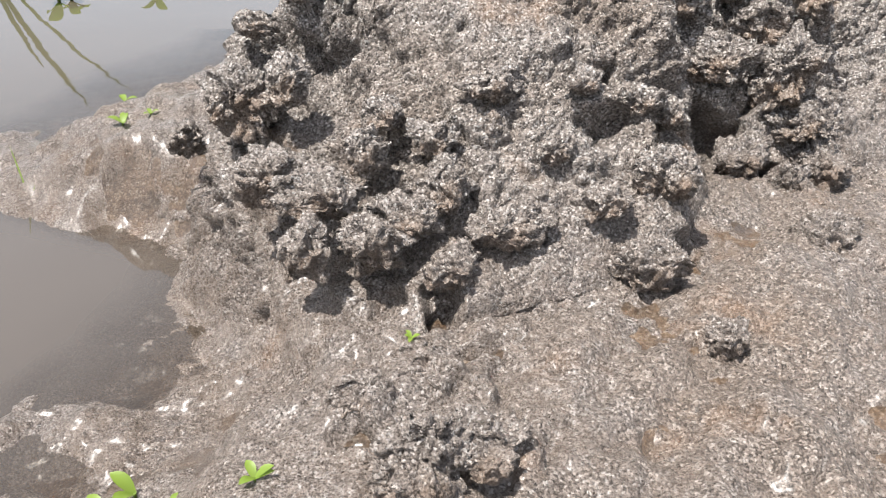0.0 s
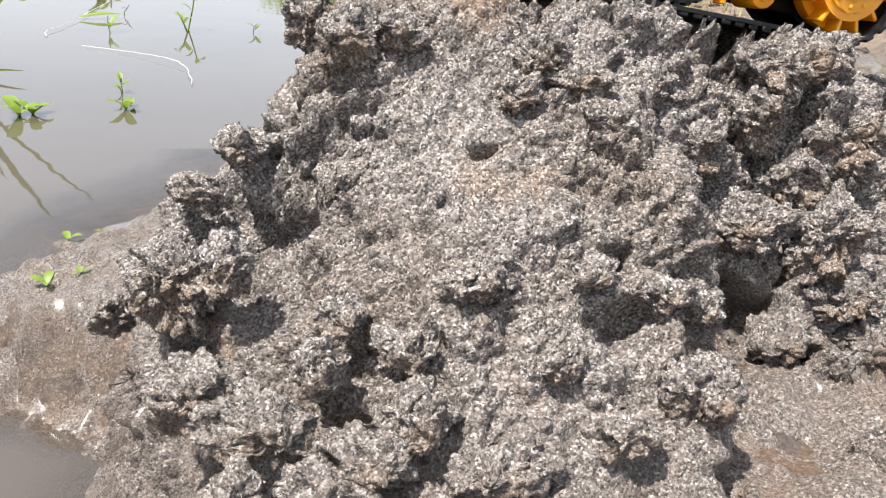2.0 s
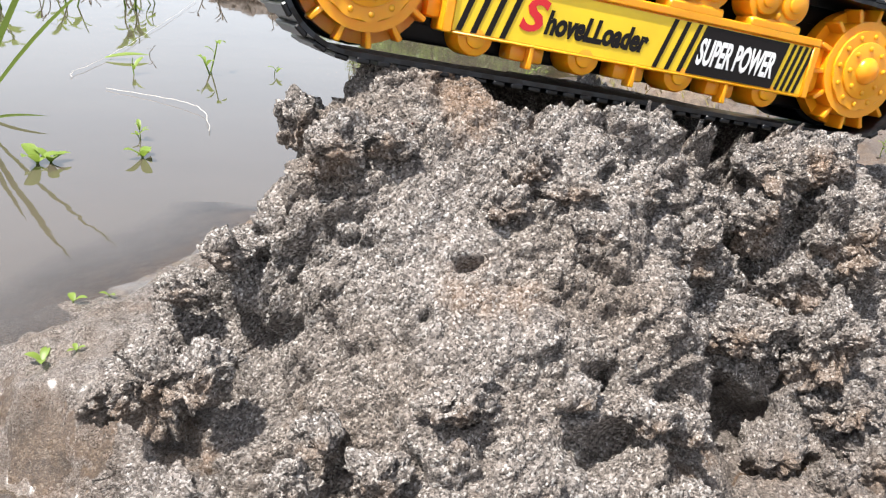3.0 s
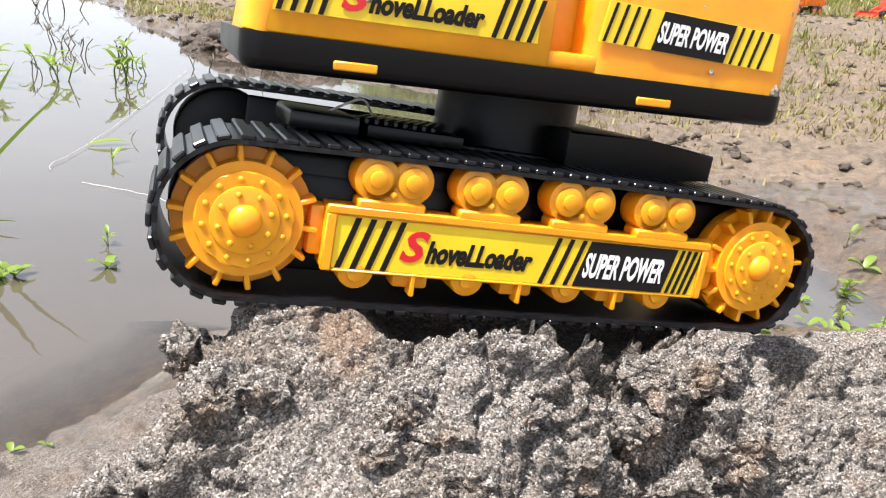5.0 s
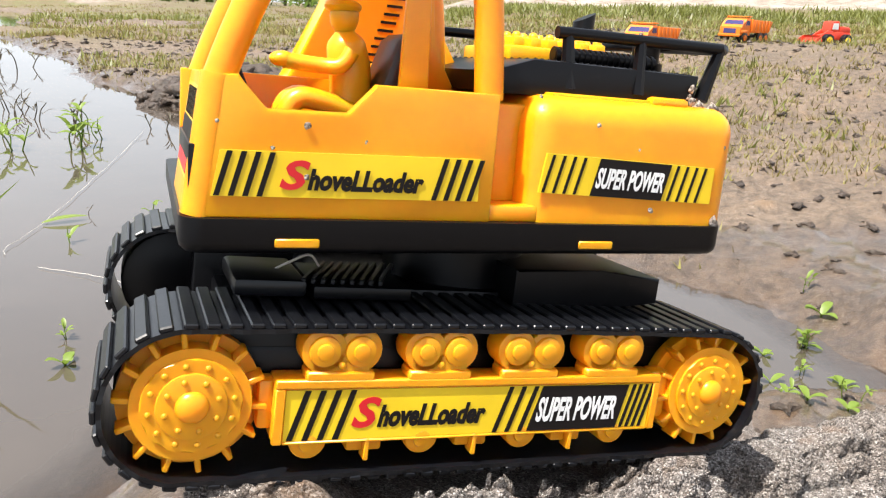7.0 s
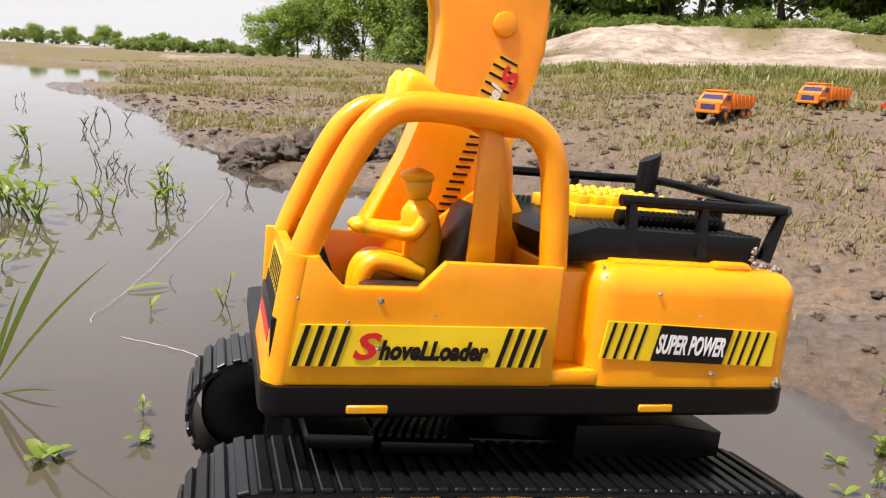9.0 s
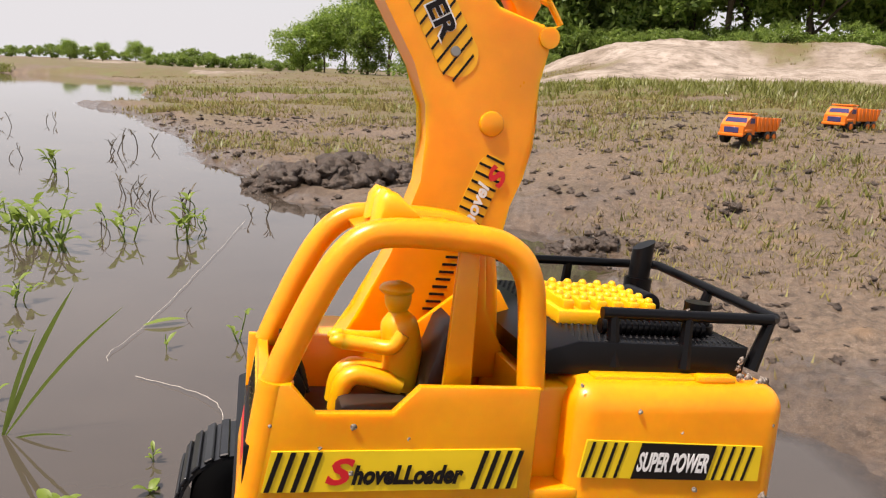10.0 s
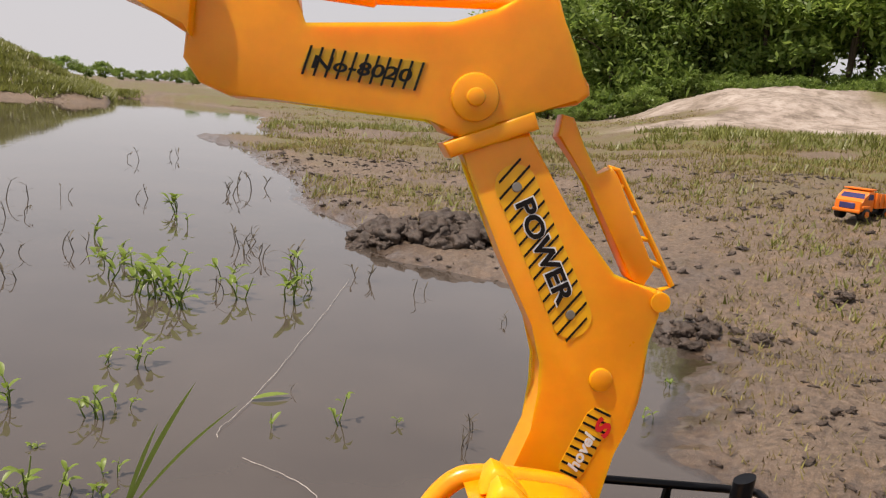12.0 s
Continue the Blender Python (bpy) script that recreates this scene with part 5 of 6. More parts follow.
# ---- toy dump trucks on the flat ----
def dump_truck(x, y, z, head):
    tr = thing("toy_dump_truck", "orange plastic toy dump truck standing on the muddy flat", "toy truck", pose(x, y, z, 0, 0, head), "toy dump trucks")
    part("chassis", box(-0.135, 0.130, -0.045, 0.045, 0.030, 0.046, 0.004), BLACK, tr)
    cab = part("cab", slab([(-0.150, 0.040), (-0.052, 0.040), (-0.052, 0.118), (-0.062, 0.126), (-0.105, 0.122), (-0.122, 0.092), (-0.148, 0.082)], -0.058, 0.058, 0.007, 3), TRUCK, tr)
    part("windscreen", slab([(-0.052, 0), (0.052, 0), (0.046, 0.022), (-0.046, 0.022)], 0, 0.002), BLUE, cab, "dark blue windscreen", pose(-0.1215, 0, 0.0945, 0, 0, -90) @ pose(0, 0, 0, -28))
    part("grille", box(-0.1525, -0.149, -0.034, 0.034, 0.050, 0.074, 0.001, 1), BLUE, cab, "dark radiator grille")
    for s in (-1, 1):
        part("side_window", slab([(-0.103, 0.090), (-0.066, 0.090), (-0.068, 0.112), (-0.097, 0.112)], s * 0.0585 - 0.001, s * 0.0585 + 0.001), BLUE, cab)
        part("fender", box(-0.140, -0.080, s * 0.052 - 0.012, s * 0.052 + 0.012, 0.052, 0.066, 0.005), TRUCK, cab)
    part("bumper", box(-0.158, -0.146, -0.060, 0.060, 0.034, 0.048, 0.004), TRUCK, cab)
    bed = part("dump_bed", slab([(-0.046, 0.058), (0.120, 0.058), (0.146, 0.112), (-0.050, 0.118)], -0.066, -0.060, 0.002), TRUCK, tr, "orange tipping bed with ribbed sides")
    part("bed_side", slab([(-0.046, 0.058), (0.120, 0.058), (0.146, 0.112), (-0.050, 0.118)], 0.060, 0.066, 0.002), TRUCK, bed)
    part("bed_floor", box(-0.046, 0.122, -0.062, 0.062, 0.054, 0.062, 0.002), TRUCK, bed)
    part("bed_front", box(-0.052, -0.045, -0.064, 0.064, 0.056, 0.120, 0.002), TRUCK, bed)
    part("cab_guard", box(-0.098, -0.046, -0.056, 0.056, 0.1285, 0.134, 0.002), TRUCK, bed)
    for i in range(5):
        part("rib", box(-0.030 + i * 0.034, -0.024 + i * 0.034, -0.0695, -0.0655, 0.060, 0.113, 0.001, 1), TRUCK, bed)
    for wx in (-0.105, 0.045, 0.098):
        for s in (-1, 1):
            t = part("wheel", ring(wx, 0.029, 0.029, s * 0.050 - 0.012, s * 0.050 + 0.012, 28, 0.003), RUBBER, tr, "black plastic wheel")
            part("rim", ring(wx, 0.029, 0.014, s * 0.0635 - 0.0015, s * 0.0635 + 0.0015, 20), TRUCK, t)
    return tr


dump_truck(0.905, 3.90, ground_at(0.905, 3.90) - 0.012, 48)
dump_truck(1.500, 4.44, ground_at(1.50, 4.44) - 0.012, 42)


def wheel_loader(x, y, z, head):
    """A toy loader: bucket on two arms in front, cab, hood, four wheels."""
    ld = thing("toy_wheel_loader", "red plastic toy wheel loader standing on the grassy flat", "toy loader", pose(x, y, z, 0, 0, head))
    part("chassis", slab([(-0.070, 0.034), (0.125, 0.034), (0.130, 0.050), (0.120, 0.074), (0.030, 0.078), (-0.060, 0.060)], -0.036, 0.036, 0.005, 3), LOADER, ld)
    part("hood", slab([(0.040, 0.072), (0.118, 0.070), (0.122, 0.092), (0.108, 0.104), (0.046, 0.106)], -0.034, 0.034, 0.007, 3), LOADER, ld)
    cab = part("cab", slab([(-0.022, 0.070), (0.042, 0.070), (0.040, 0.128), (0.030, 0.134), (-0.008, 0.132), (-0.018, 0.120)], -0.032, 0.032, 0.005, 3), LOADER, ld)
    for sd in (-1, 1):
        part("side_window", slab([(-0.010, 0.090), (0.032, 0.090), (0.030, 0.122), (-0.006, 0.121)], sd * 0.0325 - 0.001, sd * 0.0325 + 0.001), WHITE, cab, "pale side window")
        part("lift_arm", slab([(0.000, 0.078), (-0.030, 0.086), (-0.100, 0.044), (-0.122, 0.026), (-0.112, 0.018), (-0.088, 0.032), (-0.030, 0.068), (0.000, 0.064)], sd * 0.028 - 0.005, sd * 0.028 + 0.005, 0.002), LOADER, ld)
        for wx in (-0.045, 0.082):
            w = part("wheel", ring(wx, 0.033, 0.033, sd * 0.048 - 0.014, sd * 0.048 + 0.014, 28, 0.004), RUBBER, ld, "black plastic wheel")
            part("rim", ring(wx, 0.033, 0.018, sd * 0.0630 - 0.0015, sd * 0.0630 + 0.0015, 20), DECAL, w, "yellow wheel rim")
    bk = part("bucket", slab([(-0.104, 0.004), (-0.176, 0.002), (-0.178, 0.008), (-0.116, 0.012), (-0.104, 0.050), (-0.111, 0.056), (-0.096, 0.030)], -0.062, 0.062, 0.002), LOADER, ld, "red loader bucket lying on the ground")
    for sd in (-1, 1):
        part("bucket_side", slab([(-0.104, 0.004), (-0.172, 0.003), (-0.135, 0.040), (-0.110, 0.054), (-0.100, 0.030)], sd * 0.0635 - 0.002, sd * 0.0635 + 0.002), LOADER, bk)
    part("head_lamp", dome(0.131, -0.022, 0.062, 0.008, 0.5, 1, 1), DECAL, ld, "yellow rear lamp")
    return ld


wheel_loader(2.045, 4.72, ground_at(2.045, 4.72) - 0.008, 22)


# ---- plants in and by the water ----
def leaf_strip(verts, faces, root, tip, width, bend=0.25, n=5, curl=0.0, face=(0, 0, 1)):
    """A folded pointed leaf from root to tip."""
    root, tip = Vector(root), Vector(tip)
    d = tip - root
    side = d.cross(Vector(face))
    side = side.normalized() if side.length > 1e-6 else Vector((1, 0, 0))
    k0 = len(verts)
    for i in range(n + 1):
        t = i / n
        w = width * (math.sin(math.pi * min(0.08 + 0.92 * t, 1.0)) ** 0.8) * 0.5
        c = root + d * t + Vector((0, 0, bend * d.length * math.sin(math.pi * t) * 0.5 - curl * d.length * t * t))
        verts += [c - side * w + Vector((0, 0, w * 0.35)), c, c + side * w + Vector((0, 0, w * 0.35))]
    for i in range(n):
        a = k0 + i * 3
        faces += [(a, a + 1, a + 4, a + 3), (a + 1, a + 2, a + 5, a + 4)]


def weed(x, y, size, leaves, seed, dark=False, spread=0.8):
    """A small water weed: a thin stem or two with pointed leaves standing out of the water."""
    rng = random.Random(seed)
    z = max(ground_at(x, y), -0.005)
    pl = thing("water_weed", "small green water weed standing in shallow water" if not dark else "thin dark weed stems poking out of the water", "plant", pose(x, y, z), "weeds in the pond")
    mat = DARKWEED if dark else WEED
    for k in range(max(1, leaves // 3)):
        a = rng.uniform(0, 6.28)
        foot = Vector((rng.gauss(0, 0.25), rng.gauss(0, 0.25), 0)) * size * spread
        top = foot + Vector((math.cos(a) * 0.35, math.sin(a) * 0.35, rng.uniform(0.5, 1.0))) * size
        mid = (foot + top) / 2 + Vector((rng.gauss(0, 0.08), rng.gauss(0, 0.08), 0.05)) * size
        pts = curve([foot - Vector((0, 0, 0.012)), mid, top], 3)
        stem = part("stem", tube(pts, [size * 0.028 * (1 - 0.5 * i / len(pts)) for i in range(len(pts))], 5), mat, pl)
        for j in range(3):
            verts, faces = [], []
            t = rng.uniform(0.35, 1.0)
            root = foot.lerp(top, t)
            b = a + j * 2.4 + rng.uniform(-0.5, 0.5)
            ln = size * rng.uniform(0.35, 0.75)
            tip = root + Vector((math.cos(b) * 0.75, math.sin(b) * 0.75, rng.uniform(0.15, 0.75))) * ln
            leaf_strip(verts, faces, root, tip, ln * (0.12 if dark else 0.34), 0.2, 4, rng.uniform(0, 0.3))
            part("leaf", mesh_of("leaf", verts, faces, mat), None, stem)


WEEDS = [(-0.931, 2.204, 0.12, 9), (-1.146, 1.968, 0.13, 15), (-1.302, 2.011, 0.12, 12), (-1.478, 2.137, 0.12, 9), (-1.24, 2.06, 0.13, 12), (-1.40, 2.20, 0.11, 6), (-2.098, 3.349, 0.15, 9), (-1.018, 1.524, 0.065, 6), (-0.942, 1.524, 0.075, 9)]
WEEDS2 = [(-0.997, 1.262, 0.08, 6), (-0.839, 1.283, 0.07, 12), (-0.816, 1.351, 0.05, 6), (-0.839, 1.158, 0.03, 6), (-0.740, 1.045, 0.075, 6), (-0.700, 1.060, 0.06, 6), (-0.643, 1.060, 0.04, 9), (-0.530, 1.377, 0.05, 3), (-0.447, 1.472, 0.07, 6), (-0.343, 1.493, 0.04, 3)]
WEEDS3 = [(0.136, 1.962, 0.05, 6), (0.42, 0.95, 0.035, 9), (0.47, 1.02, 0.03, 6), (0.50, 1.10, 0.035, 9), (0.44, 0.86, 0.03, 6), (0.56, 1.25, 0.03, 6), (0.40, 0.90, 0.02, 6), (-1.05, 2.50, 0.10, 6)]
WEEDS4 = [(-1.60, 2.30, 0.10, 9), (-1.72, 2.42, 0.10, 6), (-1.33, 2.16, 0.12, 12), (-1.20, 2.28, 0.09, 6), (-1.05, 2.12, 0.10, 9), (-1.95, 2.60, 0.10, 6), (-0.90, 2.34, 0.08, 6), (-1.85, 3.05, 0.09, 6), (-0.74, 1.02, 0.05, 9), (-0.68, 1.13, 0.04, 6), (0.10, 1.72, 0.04, 6), (-0.36, 1.02, 0.03, 6)]
DARKS = [(-1.855, 2.383, 0.12, 9), (-2.444, 3.52, 0.13, 6), (-1.377, 2.739, 0.13, 9), (-1.088, 2.594, 0.14, 12), (-0.844, 2.556, 0.12, 9), (-1.139, 2.151, 0.09, 6), (-0.215, 1.526, 0.07, 6), (-2.266, 4.378, 0.20, 9), (-2.226, 4.059, 0.18, 9), (-3.705, 5.125, 0.16, 6), (-3.688, 5.58, 0.16, 6)]
DARKS2 = [(-2.823, 3.13, 0.16, 6), (-2.475, 2.789, 0.13, 6), (-1.979, 2.291, 0.12, 6), (-2.747, 3.346, 0.10, 6), (-0.60, 1.56, 0.05, 3), (-0.293, 2.277, 0.07, 6), (-0.611, 2.443, 0.09, 6), (-1.723, 1.975, 0.10, 6), (-1.30, 2.60, 0.13, 9), (-1.45, 2.85, 0.13, 9), (-0.20, 1.45, 0.06, 6)]
for i, (x, y, h, n) in enumerate(WEEDS + WEEDS2 + WEEDS3 + WEEDS4):
    weed(x, y, h * 0.82, n, i)
for i, (x, y, h, n) in enumerate(DARKS + DARKS2):
    weed(x, y, h * 0.62, n, 100 + i, True, 1.3)


def sprout(x, y, size, seed, lift=0.0, pale=False):
    """A seedling with two to four broad leaves."""
    rng = random.Random(seed)
    z = nearest(x, y)
    pl = thing("seedling", "tiny bright green seedling on wet sand", "plant", pose(x, y, z), "seedlings at the water's edge")
    a = rng.uniform(0, 6.28)
    part("stalk", tube([(0, 0, -0.003), (0, 0, 0.15 * size)], size * 0.05, 6), WEED, pl)
    for j in range(rng.randint(2, 4)):
        verts, faces = [], []
        b = a + j * 2.1 + rng.uniform(-0.4, 0.4)
        tip = Vector((math.cos(b) * 0.8, math.sin(b) * 0.8, rng.uniform(0.1, 0.6))) * size
        leaf_strip(verts, faces, (0, 0, 0.1 * size), tip, size * 0.42, 0.25, 5)
        part("leaf", mesh_of("leaf", verts, faces, WEED), None, pl)


def nearest(x, y):
    k = int(np.argmin((MP[:, 0] - x) ** 2 + (MP[:, 1] - y) ** 2))
    d = math.hypot(MP[k, 0] - x, MP[k, 1] - y)
    return float(MP[k, 2]) if d < 0.004 else max(ground_at(x, y), -0.002)


for i, (x, y, s) in enumerate(((-0.086, 0.240, 0.010), (-0.074, 0.241, 0.012), (-0.052, 0.213, 0.010), (-0.027, 0.220, 0.007), (0.011, 0.279, 0.004), (-0.054, 0.224, 0.006), (-0.173, 0.479, 0.011), (-0.158, 0.484, 0.006), (-0.212, 0.622, 0.008), (-0.421, 0.896, 0.034), (-0.412, 0.905, 0.026), (-0.338, 0.954, 0.026), (-0.233, 0.614, 0.012), (0.333, 0.851, 0.020), (0.392, 0.874, 0.016), (0.427, 0.993, 0.022), (0.397, 0.844, 0.020), (0.425, 0.826, 0.018), (0.411, 0.912, 0.022), (0.509, 1.098, 0.024), (0.507, 0.997, 0.022), (0.445, 1.066, 0.02), (0.46, 0.90, 0.015), (0.52, 0.95, 0.02), (0.56, 1.18, 0.03))):
    sprout(x, y, s, 40 + i)


def grass_tuft(x, y, tips, label):
    z = max(ground_at(x, y), -0.004)
    g = thing("grass_tuft", label, "grass", pose(x, y, z), "long grass blades in the pond")
    for dx, dy, h, w in tips:
        v, f = [], []
        leaf_strip(v, f, (0, 0, -0.005), (dx, dy, h), w * 0.30, 0.10, 8, 0.0, (-0.55, 0.80, 0.2))
        part("blade", mesh_of("blade", v, f, BLADE), None, g)


LONG = "clump of long green grass blades leaning over the water"
grass_tuft(-0.590, 1.040, [(0.090, 0.04, 0.200, 0.024), (0.150, 0.05, 0.175, 0.015), (0.045, 0.02, 0.140, 0.020), (0.070, 0.04, 0.165, 0.014), (0.10, 0.0, 0.015, 0.012)], LONG)
grass_tuft(-0.222, 0.455, [(-0.012, 0.01, 0.030, 0.003), (0.004, 0.0, 0.012, 0.002)], LONG)
flo = thing("floating_leaf", "long green leaf floating on the pond", "leaf", pose(-0.638, 1.478, 0.003, 0, 0, 40))
v, f = [], []
leaf_strip(v, f, (0, 0, 0), (0.075, 0, 0.004), 0.020, 0.05, 6)
part("leaf_blade", mesh_of("leaf_blade", v, f, BLADE), None, flo)
flo = thing("floating_leaf", "long green leaf lying on the puddle", "leaf", pose(0.47, 0.93, 0.003, 0, 0, -8))
v, f = [], []
leaf_strip(v, f, (0, 0, 0), (0.10, 0, 0.004), 0.012, 0.05, 6)
part("leaf_blade", mesh_of("leaf_blade", v, f, BLADE), None, flo)


def thread(points, label):
    c = curve([Vector(p) for p in points], 8)
    c = [p + Vector((0.0012 * math.sin(i * 1.1), 0.0010 * math.sin(i * 1.7 + 1), 0.0)) for i, p in enumerate(c)]
    t = thing("thread", label, "thread", pose(*points[0]))
    part("strand", tube([p - Vector(points[0]) for p in c], 0.00036, 5), THREAD, t)


thread([(-0.867, 2.491, 0.004), (-0.775, 2.115, 0.004), (-0.713, 1.834, 0.004), (-0.668, 1.636, 0.004), (-0.629, 1.43, 0.004), (-0.619, 1.336, 0.004), (-0.604, 1.304, 0.002)], "thin pale twisted thread lying on the water")
thread([(-0.528, 1.256, 0.002), (-0.443, 1.23, 0.004), (-0.380, 1.198, 0.006), (-0.345, 1.160, 0.004), (-0.31, 1.08, 0.003)], "thin pale thread floating on the water")


# ---- mud clods on the flat ----
def mud_heap(x, y, length, width, height, head, count, seed, label):
    rng = random.Random(seed)
    hp = thing("mud_heap", label, "mud heap", pose(x, y, 0, 0, 0, head), "dark mud heaps by the water")
    for i in range(count):
        a, b = rng.uniform(-1, 1), rng.uniform(-1, 1)
        k = max(0.0, 1 - a * a * 0.8 - b * b * 0.8)
        r = rng.uniform(0.16, 0.50) * height * (0.5 + 0.5 * k)
        q = Matrix.Rotation(radians(head), 3, "Z") @ Vector((a * length / 2, b * width / 2, 0))
        v, f = lump(r, seed * 50 + i, 3, 1.0, (1.3, 1.1, 0.85))
        part("clod", mesh_of("clod", v, f, CLODMUD), None, hp, m=pose(a * length / 2, b * width / 2, max(ground_at(x + q.x, y + q.y), -0.01) + height * 0.55 * k * rng.uniform(0.2, 1.0), 0, 0, rng.uniform(0, 360)))


mud_heap(-0.82, 3.28, 0.70, 0.42, 0.120, 12, 150, 3, "heap of dark wet mud clods at the pond's edge")
mud_heap(0.22, 2.36, 0.34, 0.20, 0.050, -20, 50, 4, "small heap of dark wet mud clods")
mud_heap(-0.46, 1.375, 0.20, 0.05, 0.012, 15, 8, 6, "low mud bar just breaking the water")
mud_heap(-0.23, 1.44, 0.12, 0.05, 0.012, 0, 6, 7, "low mud bar just breaking the water")
mud_heap(0.62, 2.75, 0.14, 0.10, 0.045, 0, 6, 8, "small heap of dark wet mud clods")
mud_heap(0.47, 1.80, 0.10, 0.08, 0.025, 0, 6, 9, "small heap of dark wet mud clods")
mud_heap(-1.50, 3.85, 0.30, 0.10, 0.04, 30, 8, 10, "small heap of dark wet mud clods")


def scatter_clods():
    rng = np.random.default_rng(7)
    v0, f0 = lump(1.0, 77, 2, 1.2)
    n = 9000
    y = 0.75 + 6.0 * rng.random(n) ** 1.6
    x = -3.5 + 7.5 * rng.random(n)
    s = x - np.interp(y, SHORE_Y, SHORE_X)
    keep = (s > 0.03) & (s < 4.0) & (np.abs(np.degrees(np.arctan2(x - 0.08, y - 0.2)) + 6) < 36)
    x, y = x[keep][:2200], y[keep][:2200]
    z = land(x, y)[0]
    n = len(x)
    r = (0.002 + 0.010 * rng.random(n) ** 3) * (0.7 + 0.25 * y)
    a = rng.random(n) * 6.28
    c, d = np.cos(a)[:, None], np.sin(a)[:, None]
    V = np.stack([v0[:, 0] * c - v0[:, 1] * d, v0[:, 0] * d + v0[:, 1] * c, np.repeat(v0[None, :, 2] * 0.7, n, 0)], 2) * r[:, None, None] + np.stack([x, y, z], 1)[:, None, :]
    F = np.array(f0)[None] + (np.arange(n) * len(v0))[:, None, None]
    ob = new("mud_crumbs", mesh_of("mud_crumbs", V.reshape(-1, 3), F.reshape(-1, 3).tolist(), CLODMUD))
    tagged(ob, "small crumbs of dark mud strewn over the flat", "mud crumbs", kind="stuff")


scatter_clods()


def turf(name, label, count, area, tall, blades, material, seed, clump=0.6):
    """Many tufts of short blades in one mesh: area gives places, tall their height there."""
    rng = np.random.default_rng(seed)
    x, y = area(rng, count)
    z, sandy, grassy, wet = land(x, y)
    keep = (sandy < 0.5) & (z > 0.012)
    x, y, z = x[keep], y[keep], z[keep]
    patch = fbm(np.stack([x * 1.3, y * 1.3, 0 * x], 1), 3)
    keep = patch + 0.9 * rng.random(len(x)) > clump
    x, y, z = x[keep], y[keep], z[keep]
    n = len(x)
    r = np.hypot(x, y)
    verts = np.zeros((n * blades, 3, 3))
    for b in range(blades):
        a = rng.random(n) * 6.283
        h = tall(r, rng.random(n))
        lean = (0.3 + 0.9 * rng.random(n)) * h
        w = h * 0.13
        jx, jy = rng.normal(0, 0.5, n) * h, rng.normal(0, 0.5, n) * h
        base = np.stack([x + jx, y + jy, z - 0.004], 1)
        perp = np.stack([-np.sin(a), np.cos(a), 0 * a], 1) * w[:, None]
        tip = base + np.stack([np.cos(a) * lean, np.sin(a) * lean, h], 1)
        verts[b::blades, 0], verts[b::blades, 1], verts[b::blades, 2] = base - perp, base + perp, tip
    me = bpy.data.meshes.new(name)
    m = n * blades
    me.vertices.add(m * 3)
    me.vertices.foreach_set("co", verts.ravel())
    me.loops.add(m * 3)
    me.loops.foreach_set("vertex_index", np.arange(m * 3))
    me.polygons.add(m)
    me.polygons.foreach_set("loop_start", np.arange(m) * 3)
    me.update(calc_edges=True)
    me.materials.append(material)
    tagged(new(name, me), label, "grass", kind="stuff")


def wedge(y0, y1, power, a0=-42, a1=36):
    def area(rng, n):
        r = y0 + (y1 - y0) * rng.random(n) ** power
        a = np.radians(a0 + (a1 - a0) * rng.random(n))
        return 0.08 + r * np.sin(a), 0.2 + r * np.cos(a)
    return area


turf("sparse_grass", "sparse short brown and green grass on the mud flat", 60000, wedge(1.2, 10, 0.8), lambda r, q: (0.006 + 0.013 * q) * (0.7 + 0.20 * np.clip(r, 1, 9)), 3, TURF, 11, 0.30)
turf("green_grass", "patches of green grass on the flat", 9000, wedge(2.2, 14, 0.75), lambda r, q: (0.012 + 0.02 * q) * (0.8 + 0.2 * np.clip(r, 1, 14)), 5, OLIVE, 12, 0.75)
turf("meadow_grass", "low green meadow grass behind the flat", 12000, wedge(7, 22, 0.9), lambda r, q: 0.03 + 0.035 * q, 4, TURF, 13, 0.35)
turf("ledge_grass", "taller green grass along the sand bank", 4200, wedge(9.2, 13.2, 1.0, -4, 30), lambda r, q: 0.03 + 0.10 * q * q, 6, OLIVE, 14, 0.6)
turf("bank_grass", "green grass on the far river bank", 30000, wedge(19, 26, 1.0, -56, -37), lambda r, q: 0.05 + 0.10 * q, 5, OLIVE, 15, 0.35)

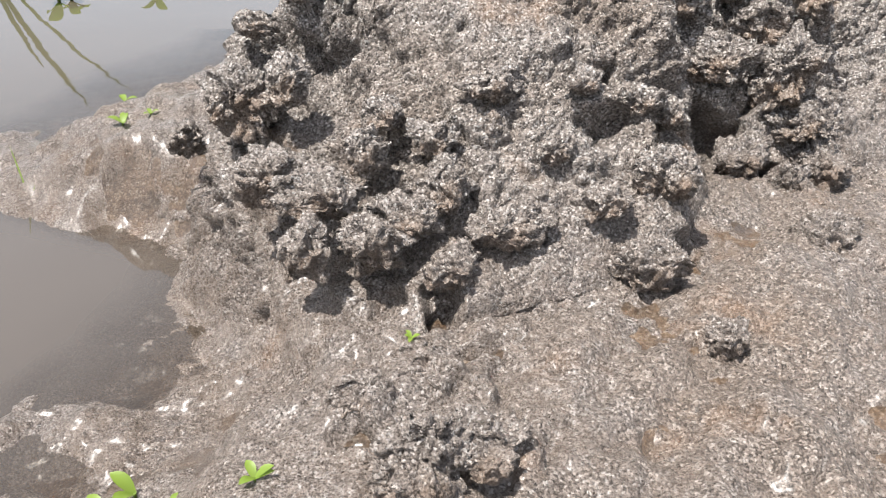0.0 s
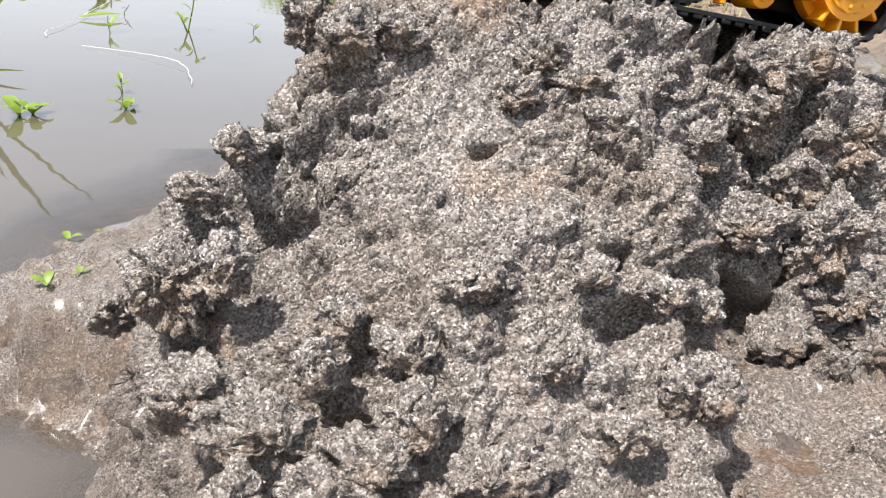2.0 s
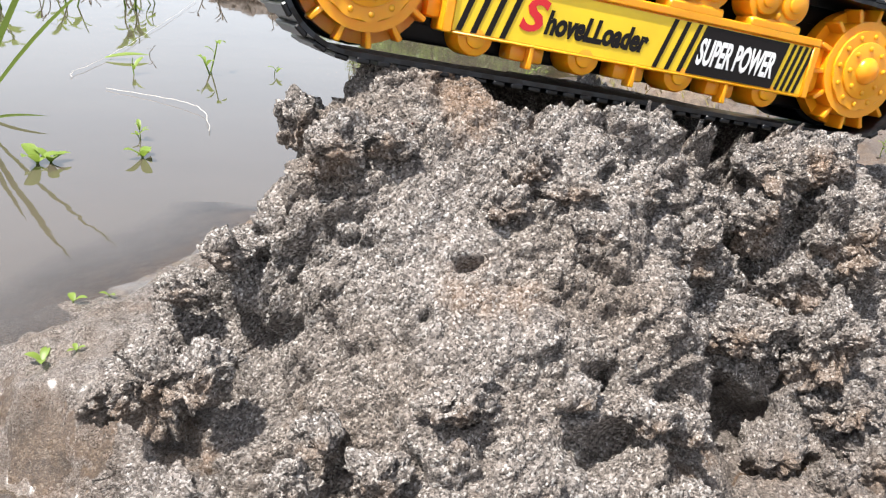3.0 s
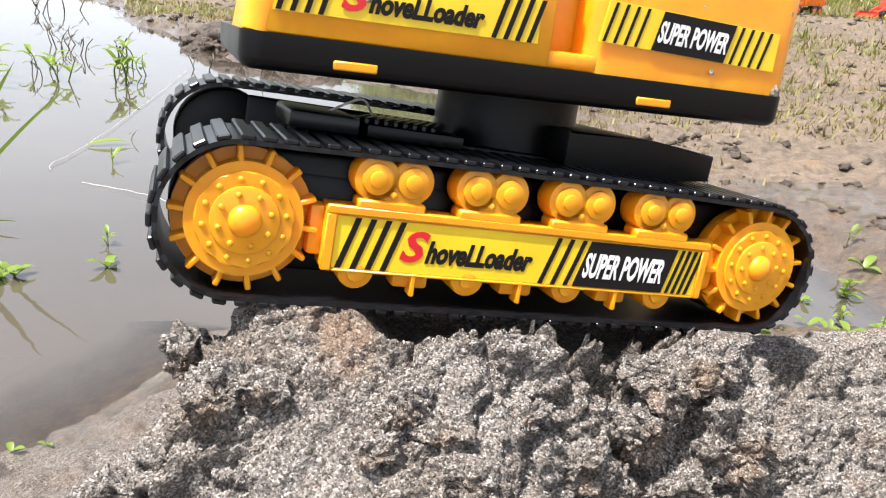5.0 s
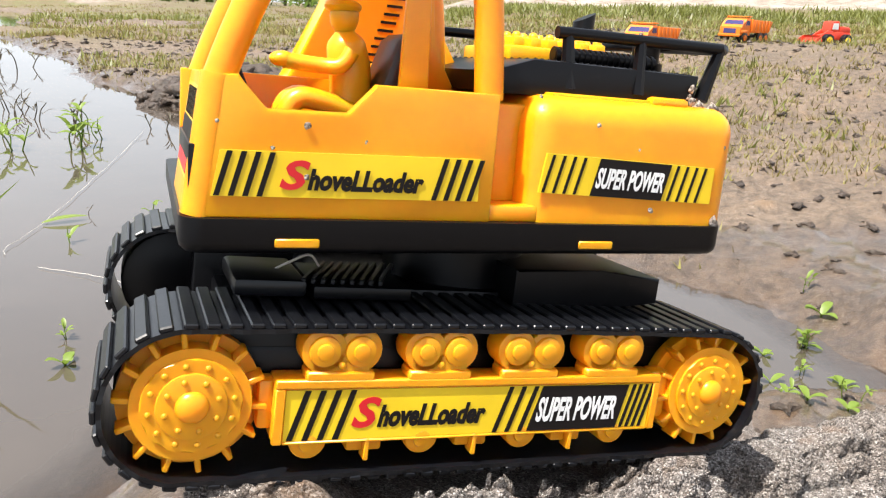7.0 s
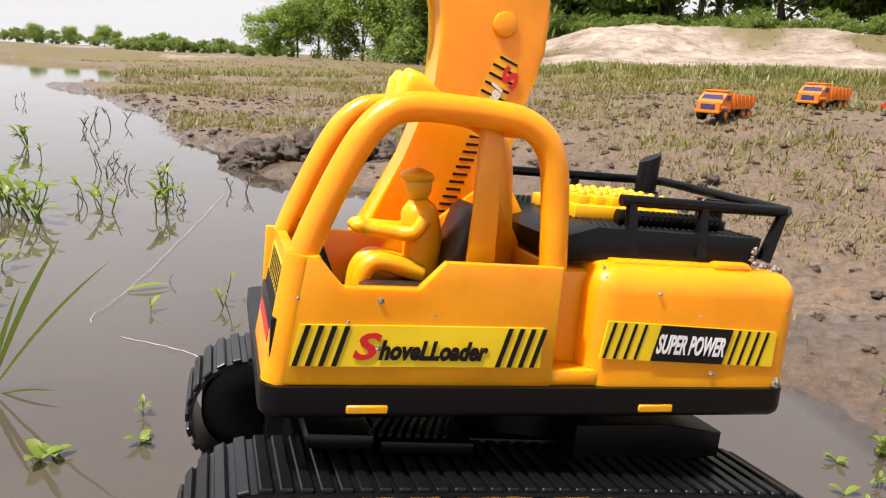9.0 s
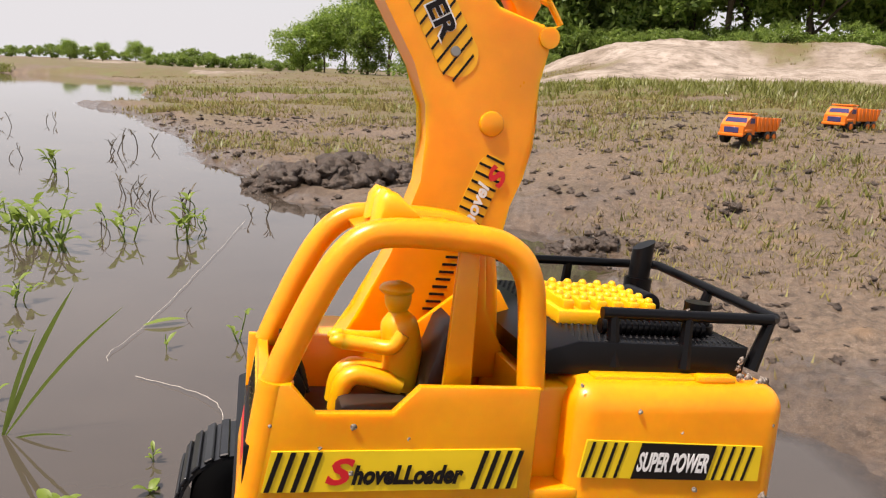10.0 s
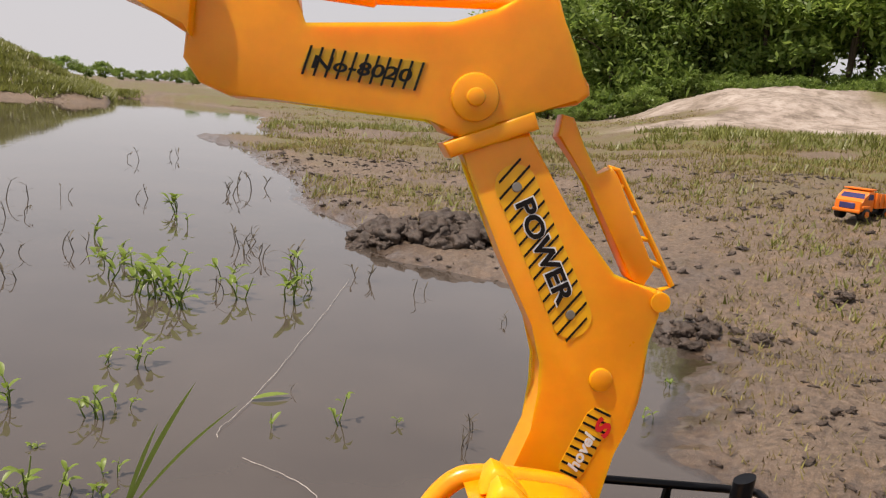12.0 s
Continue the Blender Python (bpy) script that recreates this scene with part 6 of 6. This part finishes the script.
# ---- trees behind the flat ----
def crown_mesh(seed, height, spread, leaves, size, material, column=False):
    """A crown of many small leaves gathered in clumps with gaps between."""
    rng = np.random.default_rng(seed)
    clumps = 46
    if column:
        c = np.stack([rng.normal(0, spread * 0.5, clumps), rng.normal(0, spread * 0.35, clumps), height * (0.10 + 0.88 * rng.random(clumps))], 1)
        rad = 0.10 * height * (0.5 + 0.7 * rng.random(clumps))
    else:
        d = rng.normal(0, 1, (clumps, 3))
        d /= np.linalg.norm(d, axis=1)[:, None]
        c = d * (0.45 + 0.55 * rng.random(clumps))[:, None] * (spread, spread, height * 0.40) + (0, 0, height * 0.58)
        rad = 0.13 * height * (0.5 + 0.8 * rng.random(clumps))
    k = rng.integers(0, clumps, leaves)
    q = rng.normal(0, 0.55, (leaves, 3))
    p = c[k] + q * rad[k][:, None] * (1, 1, 0.75)
    p[:, 2] = np.maximum(p[:, 2], 0.05)
    a, b = rng.random(leaves) * 6.283, rng.normal(0, 0.6, leaves)
    d1 = np.stack([np.cos(a) * np.cos(b), np.sin(a) * np.cos(b), np.sin(b) - 0.3], 1)
    d2 = np.cross(d1, rng.normal(0, 1, (leaves, 3)))
    d2 /= np.linalg.norm(d2, axis=1)[:, None]
    s = size * (0.6 + 0.8 * rng.random(leaves))[:, None]
    v = np.stack([p - d1 * s, p + d2 * s * 0.35, p + d1 * s, p - d2 * s * 0.35], 1).reshape(-1, 3)
    me = bpy.data.meshes.new("crown")
    me.vertices.add(len(v))
    me.vertices.foreach_set("co", v.ravel())
    me.loops.add(leaves * 4)
    me.loops.foreach_set("vertex_index", np.arange(leaves * 4))
    me.polygons.add(leaves)
    me.polygons.foreach_set("loop_start", np.arange(leaves) * 4)
    me.update(calc_edges=True)
    me.materials.append(material)
    return me


def trunk_mesh(seed, height, spread, r):
    rng = random.Random(seed)
    bm = bmesh.new()
    top = Vector((rng.gauss(0, 0.2), rng.gauss(0, 0.2), height * 0.8))
    tube(curve([(0, 0, -0.3), (rng.gauss(0, 0.1), rng.gauss(0, 0.1), height * 0.35), top], 4), [r * (1 - 0.09 * i) for i in range(9)], 8, bm)
    for i in range(9):
        t = rng.uniform(0.2, 0.75)
        a = rng.uniform(0, 6.28)
        s = Vector((0, 0, -0.3)).lerp(top, t)
        e = s + Vector((math.cos(a) * spread * 0.8, math.sin(a) * spread * 0.8, height * rng.uniform(0.12, 0.3)))
        tube(curve([s, (s + e) / 2 + Vector((0, 0, 0.15)), e], 3), [r * 0.45 * (1 - 0.12 * k) for k in range(7)], 5, bm)
    return bm


KINDS = []
for i, (h, sp, lv, sz, mat, col) in enumerate(((6.0, 2.0, 11000, 0.12, TREELEAF, False), (5.2, 2.4, 11000, 0.12, TREELEAF, False), (5.6, 1.2, 10000, 0.11, BUSHLEAF, True), (5.0, 1.5, 10000, 0.11, BUSHLEAF, True), (2.2, 1.6, 5000, 0.10, BUSHLEAF, False))):
    t = thing("tree" if i < 4 else "bush", "dense green tree with small leaves behind the sand bank" if i < 2 else ("tall light green thicket of thin stems and leaves" if i < 4 else "low rounded green bush far across the flat"), "tree" if i < 4 else "bush", pose(0, -400 - i * 10, -20), "trees behind the flat")
    part("trunk", trunk_mesh(i, h, sp, 0.10 if i < 4 else 0.05), BARK, t)
    part("crown", crown_mesh(i, h, sp, lv, sz, mat, col), None, t)
    KINDS.append(t)
rng = random.Random(21)


def plant_tree(kind, az, dist, scale):
    x, y = dist * math.sin(radians(az)), dist * math.cos(radians(az))
    return copy_thing(KINDS[kind], pose(x, y, ground_at(x, y) - 0.15, 0, 0, rng.uniform(0, 360)) @ Matrix.Scale(scale, 4))


for az in np.arange(-8.5, 8, 0.95):
    plant_tree(rng.choice((2, 3)), az + rng.uniform(-0.5, 0.5), rng.uniform(23, 26), rng.uniform(0.8, 1.05) * (0.8 if az < -7 else 1))
for az in np.arange(6.0, 30, 2.0):
    plant_tree(rng.choice((0, 1)), az + rng.uniform(-0.6, 0.6), rng.uniform(23.5, 27), rng.uniform(0.85, 1.1))
for az in np.arange(-18.5, -6, 1.5):
    plant_tree(rng.choice((0, 1, 2)), az, rng.uniform(33, 38), rng.uniform(0.55, 0.80) * (0.75 + 0.25 * smooth(-18, -10, az)))
for az in np.arange(-7, 30, 1.3):
    plant_tree(4, az, rng.uniform(21.5, 23.0), rng.uniform(0.22, 0.45))
for az in np.arange(-28.5, -17, 0.9):
    plant_tree(4, az, rng.uniform(40, 48), rng.uniform(0.30, 0.48))
for az in np.arange(-50, -30, 1.1):
    plant_tree(4, az, rng.uniform(75, 95), rng.uniform(0.45, 0.85))
for az in (-33.5, -31.5, -29.5, -28.8):
    plant_tree(0, az, rng.uniform(55, 62), rng.uniform(0.20, 0.30))
for t in KINDS:
    for o in (*t.children_recursive, t):
        bpy.data.objects.remove(o)
